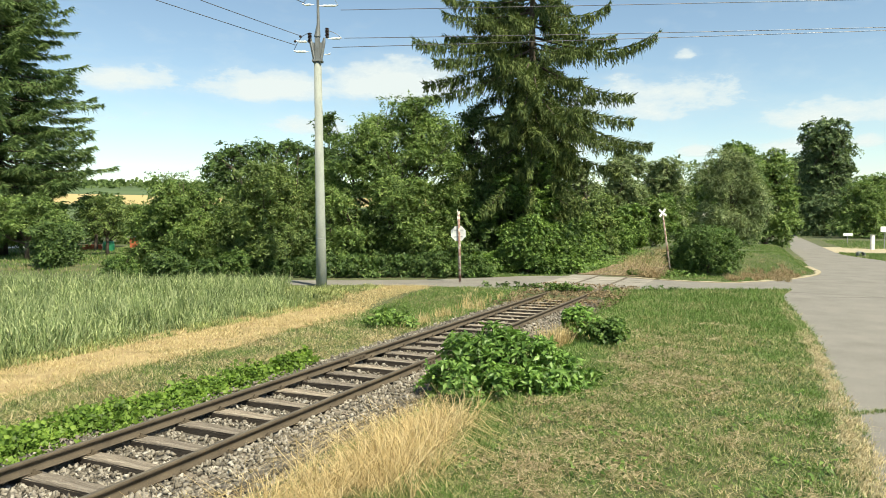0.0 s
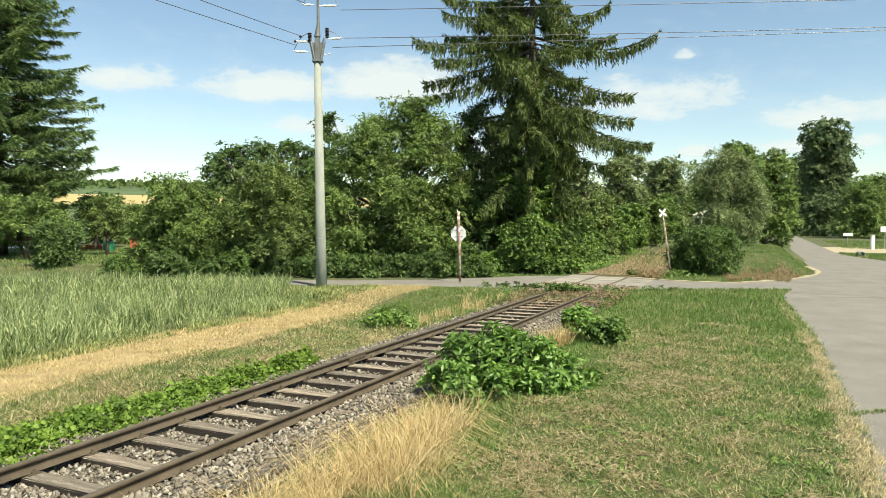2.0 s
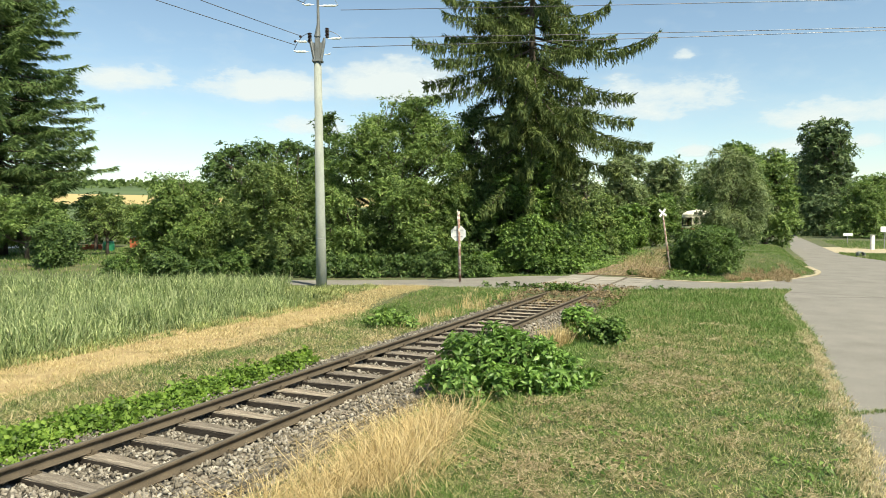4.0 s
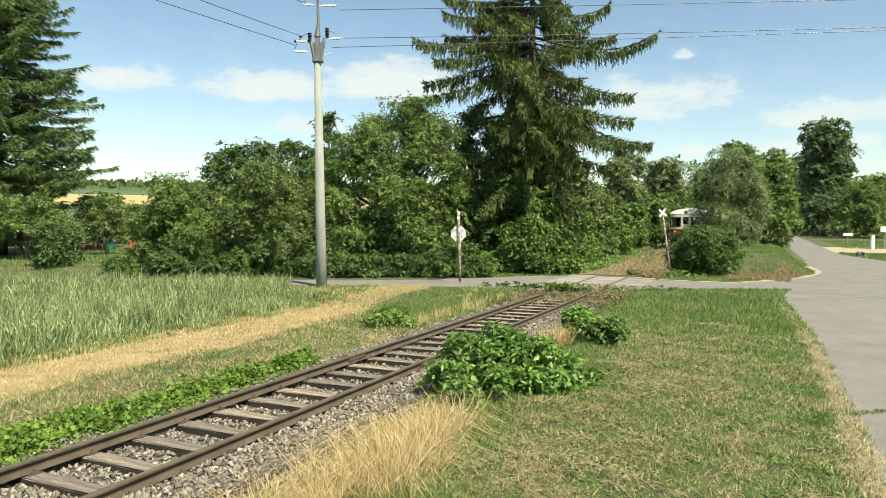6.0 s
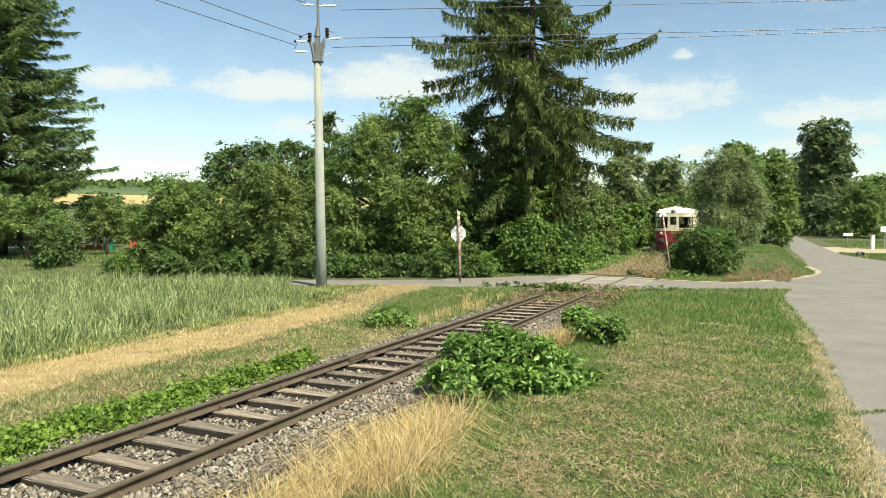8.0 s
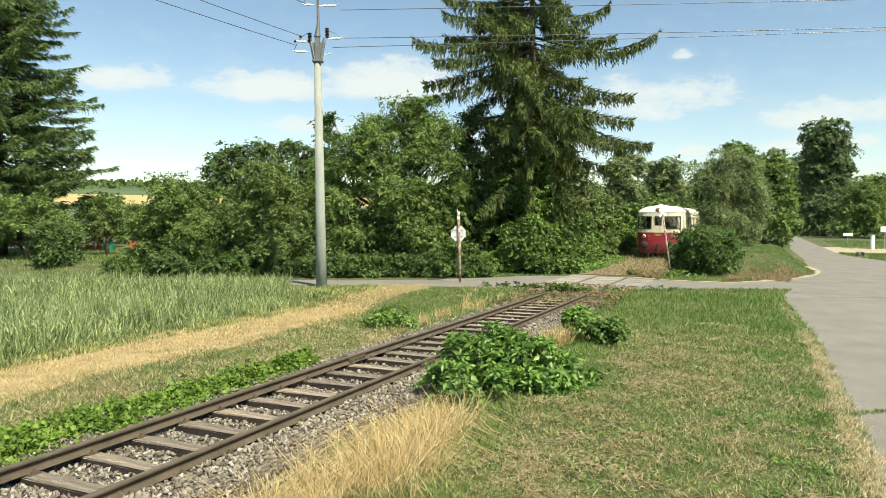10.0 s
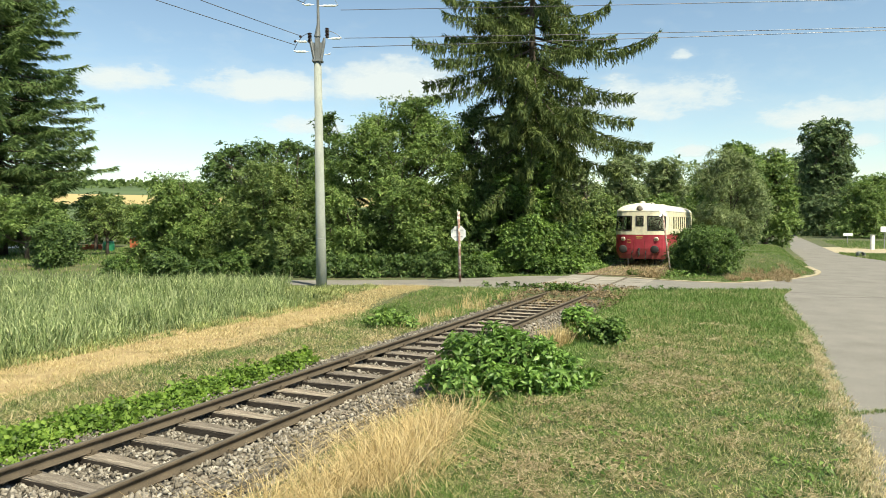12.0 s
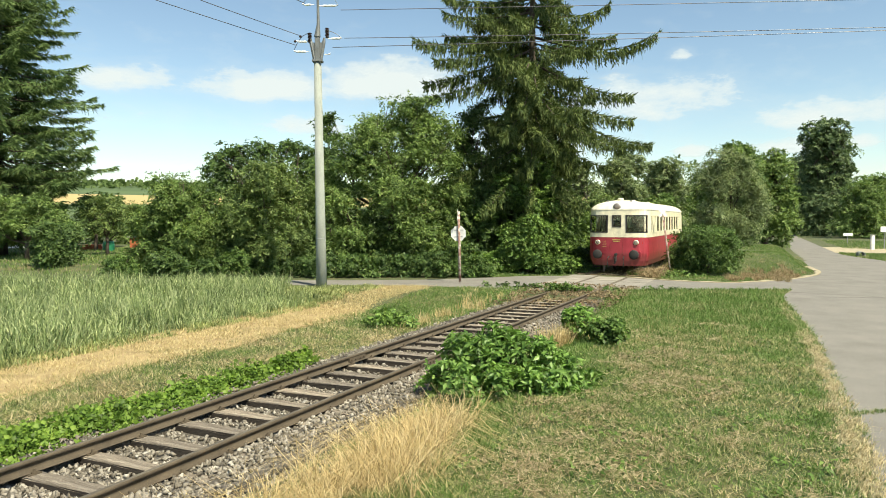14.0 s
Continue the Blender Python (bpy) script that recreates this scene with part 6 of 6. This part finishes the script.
def make_railcar():
    car = empty("railcar", pose(0, 0, 0), "vintage cream and crimson railcar with rounded front", "railcar")
    car.scale = (1.0, 1.0, 0.967)
    ring = body_ring()
    n = len(ring)

    def shell(name, rows, material, label, openings=False, smooth=True):
        bm = bmesh.new()
        vs = [[bm.verts.new((x * k, LENGTH / 2 + (y - LENGTH / 2) * ky, z)) for x, y, _ in ring] for z, k, ky in rows]
        for r in range(len(rows) - 1):
            for i in range(n):
                if openings and r == 1 and ring[i][2]:
                    continue
                bm.faces.new((vs[r][i], vs[r][(i + 1) % n], vs[r + 1][(i + 1) % n], vs[r + 1][i]))
        if name == "roof":
            bm.faces.new(vs[-1])
        bmesh.ops.remove_doubles(bm, verts=bm.verts[:], dist=0.0005)
        bmesh.ops.recalc_face_normals(bm, faces=bm.faces[:])
        if openings:
            bmesh.ops.solidify(bm, geom=bm.faces[:], thickness=0.05)
        ob = part(name, bm, material, car, label)
        return ob
    shell("lower_body", [(0.48, 0.90, 0.985), (0.75, 0.97, 0.994), (1.1, 0.995, 0.999), (1.93, 1.0, 1.0)], M["red"], "crimson painted lower body")
    up = shell("upper_body", [(1.93, 1.0, 1.0), (2.15, 1.0, 1.0), (3.02, 0.985, 0.998), (3.27, 0.97, 0.996)], M["cream"], "cream painted window band", True)
    shell("roof", [(3.27, 0.975, 0.997), (3.31, 0.985, 0.998), (3.36, 0.975, 0.996), (3.50, 0.90, 0.98), (3.63, 0.76, 0.955), (3.73, 0.55, 0.925), (3.79, 0.3, 0.89), (3.81, 0.08, 0.86)], M["roof"], "ivory painted arched roof")
    bm = bmesh.new()
    ringo = [(x * 1.006, LENGTH / 2 + (y - LENGTH / 2) * 1.0006) for x, y, _ in ring]
    lo = [bm.verts.new((x, y, 1.915)) for x, y in ringo]
    hi = [bm.verts.new((x, y, 1.95)) for x, y in ringo]
    for i in range(n):
        bm.faces.new((lo[i], lo[(i + 1) % n], hi[(i + 1) % n], hi[i]))
    bmesh.ops.remove_doubles(bm, verts=bm.verts[:], dist=0.0005)
    part("waist_moulding", bm, M["cream"], car)
    # windows
    i = 0
    while i < n:
        what = ring[i][2]
        if not what:
            i += 1
            continue
        j = i
        while j < n and ring[j][2] == what and (what in ("cab", "cab_door") or j == i):
            j += 1
        pts = [ring[k % n] for k in range(i, j + 1)]
        if what == "cab_door" and i > 5:
            i = j
            continue
        if what == "cab_door":
            pts = [(-0.21, pts[1][1], ""), (0.21, pts[1][1], "")]
        z0, z1 = (2.15, 3.02) if what != "cab_door" else (2.42, 3.02)

        def lip(offset, inset, z0=z0, z1=z1, pts=pts):
            m = len(pts)
            lows, highs = [], []
            for k, (x, y, _) in enumerate(pts):
                a, b = Vector(pts[max(k - 1, 0)][:2]), Vector(pts[min(k + 1, m - 1)][:2])
                t = (b - a).normalized()
                nn = Vector((t.y, -t.x))
                p = Vector((x, y)) + nn * offset + (t * inset if k == 0 else -t * inset if k == m - 1 else Vector((0, 0)))
                lows.append((p.x * 0.996, p.y, z0 + inset))
                highs.append((p.x * 0.986, p.y, z1 - inset))
            return lows, highs
        bm = bmesh.new()
        (l0, h0), (l1, h1) = lip(0.012, -0.012), lip(0.012, 0.045)
        A = [bm.verts.new(p) for p in l0 + h0[::-1]]
        B = [bm.verts.new(p) for p in l1 + h1[::-1]]
        for k in range(len(A)):
            bm.faces.new((A[k], A[(k + 1) % len(A)], B[(k + 1) % len(A)], B[k]))
        ex = bmesh.ops.extrude_face_region(bm, geom=bm.faces[:])
        cx = sum(p[0] for p in l0) / len(l0)
        cy = sum(p[1] for p in l0) / len(l0)
        inward = Vector((-cx * 0.02, 0.03 if cy < 0.8 else 0, 0))
        bmesh.ops.translate(bm, verts=[e for e in ex["geom"] if isinstance(e, bmesh.types.BMVert)], vec=inward)
        bmesh.ops.recalc_face_normals(bm, faces=bm.faces[:])
        fr = part("window", bm, M["underframe"] if what in ("cab", "cab_door") else M["cream"], car)
        bm = bmesh.new()
        l2, h2 = lip(-0.015, 0.03)
        A = [bm.verts.new(p) for p in l2]
        B = [bm.verts.new(p) for p in h2]
        for k in range(len(A) - 1):
            bm.faces.new((A[k], A[k + 1], B[k + 1], B[k]))
        bmesh.ops.solidify(bm, geom=bm.faces[:], thickness=0.006)
        pane = part("pane", bm, M["glass"], fr)
        pane.visible_shadow = False
        i = j
    # panel closing the front door below its small window
    bm = bmesh.new()
    yb = 0.004
    box(bm, -0.215, 0.215, yb, yb + 0.03, 2.14, 2.43)
    part("front_door_panel", bm, M["cream"], car)
    for s in (-1, 1):
        bm = bmesh.new()
        box(bm, s * 0.30 - 0.0015, s * 0.30 + 0.0015, -0.001, 0.012, 0.95, 1.9)
        part("door_seam", bm, M["dim_red"], car)
    # inside
    bm = bmesh.new()
    box(bm, -1.3, 1.3, 0.6, LENGTH - 0.6, 1.05, 1.12)
    part("floor_inside", bm, M["interior"], car)
    for y in (1.75, LENGTH - 1.75):
        bm = bmesh.new()
        box(bm, -1.36, -0.35, y, y + 0.04, 1.12, 3.3)
        box(bm, 0.35, 1.36, y, y + 0.04, 1.12, 3.3)
        box(bm, -0.35, 0.35, y, y + 0.04, 2.95, 3.3)
        part("bulkhead", bm, M["interior"], car)
    bm = bmesh.new()
    box(bm, -1.2, -0.25, -0.24, 0.24, 1.12, 1.6, 0.04)
    box(bm, -1.2, -0.25, -0.06, 0.06, 1.5, 2.3, 0.04)
    seat = bpy.data.meshes.new("bench_seat")
    bm.to_mesh(seat)
    bm.free()
    seat.materials.append(M["dim_red"])
    for k in range(5):
        for s in (0, 1.45):
            p = part("bench_seat", seat, None, car)
            p.location = (s, 3.6 + k * 1.7, 0)
    bm = bmesh.new()
    box(bm, -1.15, 1.15, 0.5, 0.85, 1.5, 2.05, 0.04)
    part("control_desk", bm, M["underframe"], car)
    # lamps
    def lamp(x, z, r, y, name="headlight"):
        bm = bmesh.new()
        tube(bm, [(0, 0.16, 0), (0, -0.03, 0), (0, -0.07, 0)], [r * 0.9, r * 1.08, r * 1.05], 22)
        h = part(name, bm, M["cream"] if name == "headlight" else M["steel"], car, "", True)
        h.location = (x, y, z)
        bm = bmesh.new()
        tube(bm, [(0, -0.069, 0), (0, -0.09, 0), (0, -0.1, 0)], [r * 0.86, r * 0.7, r * 0.3], 22)
        part("lens", bm, M["lens"], h, "clear lamp glass", True)
    lamp(-0.92, 1.66, 0.115, 0.10)
    lamp(0.92, 1.66, 0.115, 0.10)
    lamp(0.0, 3.45, 0.18, 0.10, "top_headlight")
    for s in (-1, 1):
        bm = bmesh.new()
        tube(bm, [(0, 0.05, 0), (0, -0.04, 0)], [0.07, 0.065], 16)
        p = part("tail_lamp", bm, M["redlamp"], car, "small red lamp", True)
        p.location = (1.16 * s, 0.26, 1.64)
        # buffers
        bm = bmesh.new()
        tube(bm, [(0, 0.35, 0), (0, -0.12, 0)], [0.12, 0.11], 18)
        tube(bm, [(0, -0.1, 0), (0, -0.40, 0)], [0.075, 0.075], 16)
        tube(bm, [(0, -0.38, 0), (0, -0.42, 0), (0, -0.45, 0)], [0.21, 0.235, 0.19], 24)
        p = part("buffer", bm, M["underframe"], car, "black steel buffer", True)
        p.location = (0.875 * s, 0.2, 1.06)
        # step
        bm = bmesh.new()
        box(bm, s * 1.05 - 0.22, s * 1.05 + 0.22, 0.5, 0.75, 0.36, 0.40, 0.01)
        box(bm, s * 1.05 - 0.2, s * 1.05 - 0.17, 0.6, 0.63, 0.38, 0.7)
        box(bm, s * 1.05 + 0.17, s * 1.05 + 0.2, 0.6, 0.63, 0.38, 0.7)
        part("step", bm, M["underframe"], car)
        # brake hoses
        bm = bmesh.new()
        q = [(s * 0.36, 0.05, 0.95), (s * 0.38, -0.2, 0.85), (s * 0.38, -0.22, 0.6), (s * 0.36, -0.12, 0.42)]
        tube(bm, q, [0.028] * 4, 8)
        part("brake_hose", bm, M["dark"], car)
        # rail guard
        bm = bmesh.new()
        box(bm, s * 0.75 - 0.04, s * 0.75 + 0.04, 0.75, 0.82, 0.12, 0.55)
        part("rail_guard", bm, M["underframe"], car)
        # wiper
        bm = bmesh.new()
        tube(bm, [(s * 0.8, -0.0 + 0.03, 3.03), (s * 0.95, 0.06, 2.6)], [0.01, 0.008], 5)
        part("wiper", bm, M["underframe"], car)
    bm = bmesh.new()
    box(bm, -0.05, 0.05, -0.32, 0.2, 1.0, 1.12, 0.02)
    tube(bm, [(0, -0.3, 1.06), (0, -0.36, 0.9), (0, -0.3, 0.62)], [0.03, 0.04, 0.03], 8)
    tube(bm, [(0.05, -0.3, 1.0), (0.06, -0.33, 0.75), (-0.05, -0.3, 0.6)], [0.03, 0.03, 0.03], 8)
    part("coupling_hook", bm, M["underframe"], car, "black screw coupling")
    bm = bmesh.new()
    box(bm, -1.15, 1.15, 0.05, 0.4, 0.9, 1.22, 0.03)
    part("buffer_beam", bm, M["red"], car)
    bm = bmesh.new()
    for z, a, b in ((1.77, -0.20, 0.18), (1.69, -0.16, 0.16)):
        box(bm, a, b, -0.012, 0.01, z, z + 0.045)
    part("marking_bars", bm, M["yellow"], car, "faded yellow marking bars")
    bm = bmesh.new()
    for k in range(4):
        box(bm, -0.68, -0.42, 0.018, 0.03, 1.7 - k * 0.09, 1.715 - k * 0.09)
    part("marking_bars", bm, M["yellow"], car, "faded yellow marking bars")
    # roof fittings
    for y in (0.9, 4.2, 9.0):
        bm = bmesh.new()
        tube(bm, [(0, y, 3.75), (0, y, 3.86), (0, y, 3.9)], [0.12, 0.17, 0.1], 14)
        part("roof_vent", bm, M["roof"], car, "", True)
    for s in (-1, 1):
        bm = bmesh.new()
        tube(bm, [(s * 0.55, 0.9, 3.72), (s * 0.55, 0.62, 3.74)], [0.03, 0.06], 10)
        part("horn", bm, M["steel"], car)
    # underframe and axles
    bm = bmesh.new()
    box(bm, -1.15, 1.15, 5.0, LENGTH - 5.0, 0.42, 1.0, 0.05)
    part("engine_housing", bm, M["underframe"], car)
    wheels = []
    for y in (3.6, LENGTH - 3.6):
        bm = bmesh.new()
        for s in (-1, 1):
            box(bm, s * 0.95 - 0.06, s * 0.95 + 0.06, y - 0.9, y + 0.9, 0.5, 0.75, 0.03)
        box(bm, -0.95, 0.95, y - 0.25, y + 0.25, 0.5, 0.75, 0.03)
        part("axle_frame", bm, M["underframe"], car)
        for d in (0.0,):
            bm = bmesh.new()
            tube(bm, [(-0.7, 0, 0), (0.7, 0, 0)], [0.07, 0.07], 10)
            for s in (-1, 1):
                tube(bm, [(s * 0.68, 0, 0), (s * 0.715, 0, 0), (s * 0.72, 0, 0), (s * 0.81, 0, 0)], [0.485, 0.485, 0.46, 0.455], 28)
            w = part("wheelset", bm, M["rail_rust"], car)
            w.location = (0, y + d, 0.457)
            wheels.append(w)
    return car, wheels


RAILCAR, WHEELS = make_railcar()


# ---------------------------------------------------------------- sky backdrop: fair-weather clouds far off
def make_clouds():
    R = 3000.0
    az = np.linspace(-75, 75, 300)
    el = np.linspace(1.0, 42, 110)
    A, E = np.meshgrid(np.radians(az), np.radians(el))
    X, Y, Z = np.sin(A) * np.cos(E) * R, np.cos(A) * np.cos(E) * R, np.sin(E) * R
    ad, ed = np.degrees(A), np.degrees(E)
    cover = np.zeros_like(ad)
    # azimuth, elevation, half width, half height, amount: clouds as they hang over the place
    for a, e, w, h, k in CLOUDS:
        w, h, k = w * 1.3, h * 1.3, k * 1.15
        cover = np.maximum(cover, k * np.exp(-(((ad - a) / w) ** 2 + np.where(ed > e, (ed - e) / h, (e - ed) / (h * 0.6)) ** 2)))
    cover = np.maximum(cover, 0.07 + 0.05 * np.exp(-((ed - 6) / 6) ** 2))
    nx, ny = len(az), len(el)
    i = (np.arange(ny - 1)[:, None] * nx + np.arange(nx - 1)[None]).ravel()
    f = np.stack([i, i + nx, i + nx + 1, i + 1], 1)

    def build(nt, nodes, links, b):
        at = nodes.new("ShaderNodeAttribute")
        at.attribute_name = "cover"
        nz = n_noise(nt, 0.006, 7, 0.62, "Object", ((1.0, 1.0, 2.4), (0, 0, 0)))
        m = nodes.new("ShaderNodeMath")
        m.operation = "MULTIPLY_ADD"
        links.new(nz, m.inputs[0])
        m.inputs[1].default_value = 1.2
        m.inputs[2].default_value = -0.72
        s = nodes.new("ShaderNodeMath")
        s.operation = "ADD"
        links.new(m.outputs[0], s.inputs[0])
        links.new(at.outputs["Fac"], s.inputs[1])
        alpha = n_ramp(nt, s.outputs[0], [(0.0, (0, 0, 0)), (0.28, (0.12, 0.12, 0.12)), (0.42, (0.60, 0.60, 0.60)), (0.66, (0.92, 0.92, 0.92))])
        em = nodes.new("ShaderNodeEmission")
        em.inputs[0].default_value = (0.85, 0.925, 1.0, 1)
        em.inputs[1].default_value = 0.64
        tr = nodes.new("ShaderNodeBsdfTransparent")
        mx = nodes.new("ShaderNodeMixShader")
        links.new(alpha, mx.inputs[0])
        links.new(tr.outputs[0], mx.inputs[1])
        links.new(em.outputs[0], mx.inputs[2])
        links.new(mx.outputs[0], nodes["Material Output"].inputs[0])
    me = mesh_of("backdrop_clouds", np.stack([X, Y, Z], -1).reshape(-1, 3), f, mat("cloud_haze", build))
    at = me.attributes.new("cover", "FLOAT", "POINT")
    at.data.foreach_set("value", cover.ravel().astype(np.float32))
    ob = tagged(new("backdrop_clouds", me), "thin white fair-weather clouds drifting in blue sky", "sky", "", "structure")
    ob.visible_shadow = False
    return ob


CLOUDS = ((-24.6, 10.4, 3.2, 1.2, 0.75), (-14.6, 10.4, 5.2, 1.4, 0.80), (-3.9, 11.0, 4.8, 1.9, 0.85), (-11.8, 7.7, 4.0, 1.1, 0.60), (19.5, 12.7, 1.0, 0.5, 0.70), (20.3, 5.3, 1.3, 0.5, 0.80),
          (26.8, 5.4, 3.0, 0.7, 0.70), (17.4, 9.2, 7.2, 2.1, 0.60), (29.4, 7.5, 5.6, 1.6, 0.60), (-27.2, 17.0, 1.1, 0.5, 0.40), (-6.2, 7.0, 4.0, 1.3, 0.60), (31.7, 5.5, 1.2, 0.6, 0.70), (-23.3, 7.7, 5.6, 1.0, 0.35), (7.8, 6.3, 8.0, 2.4, 0.50))
BACKDROP = make_clouds()


# ---------------------------------------------------------------- what moves
def car_u(t):
    return 47.07 - 3.74 * (t - 10) + 0.0878 * (t - 10) ** 2


def motions():
    rows = []
    for k in range(29):
        t = k * 0.5
        x, y = line(car_u(t), 0)
        rows.append((t, pose(x, y, 0, 0, 0, TURN)))
    walk(RAILCAR, rows)
    for w in WHEELS:
        p = w.location.copy()
        walk(w, [(k * 0.1, pose(p.x, p.y, p.z, math.degrees((car_u(0) - car_u(k * 0.1)) / 0.457), 0, 0)) for k in range(141)])
    walk(BACKDROP, [(0.0, pose(0, 0, 0)), (14.0, pose(0, 0, 0, 0, 0, 0.3))])
    for name, amp, sp in (("willow", 2.2, 1.0), ("walnut", 0.35, 0.8), ("plum", 0.5, 1.1), ("cherry", 0.4, 0.9), ("poplar", 0.25, 0.6), ("dogwood", 0.5, 1.2)):
        crown = [c for c in TREES[name].children if c.name.startswith("crown")][0]
        walk(crown, [(k * 0.5, pose(0, 0, 0, 0.4 * amp * math.sin(sp * k * 0.9 + 1), amp * (0.5 + 0.6 * math.sin(sp * k * 1.07) + 0.3 * math.sin(sp * k * 2.3)), 0)) for k in range(29)])


motions()
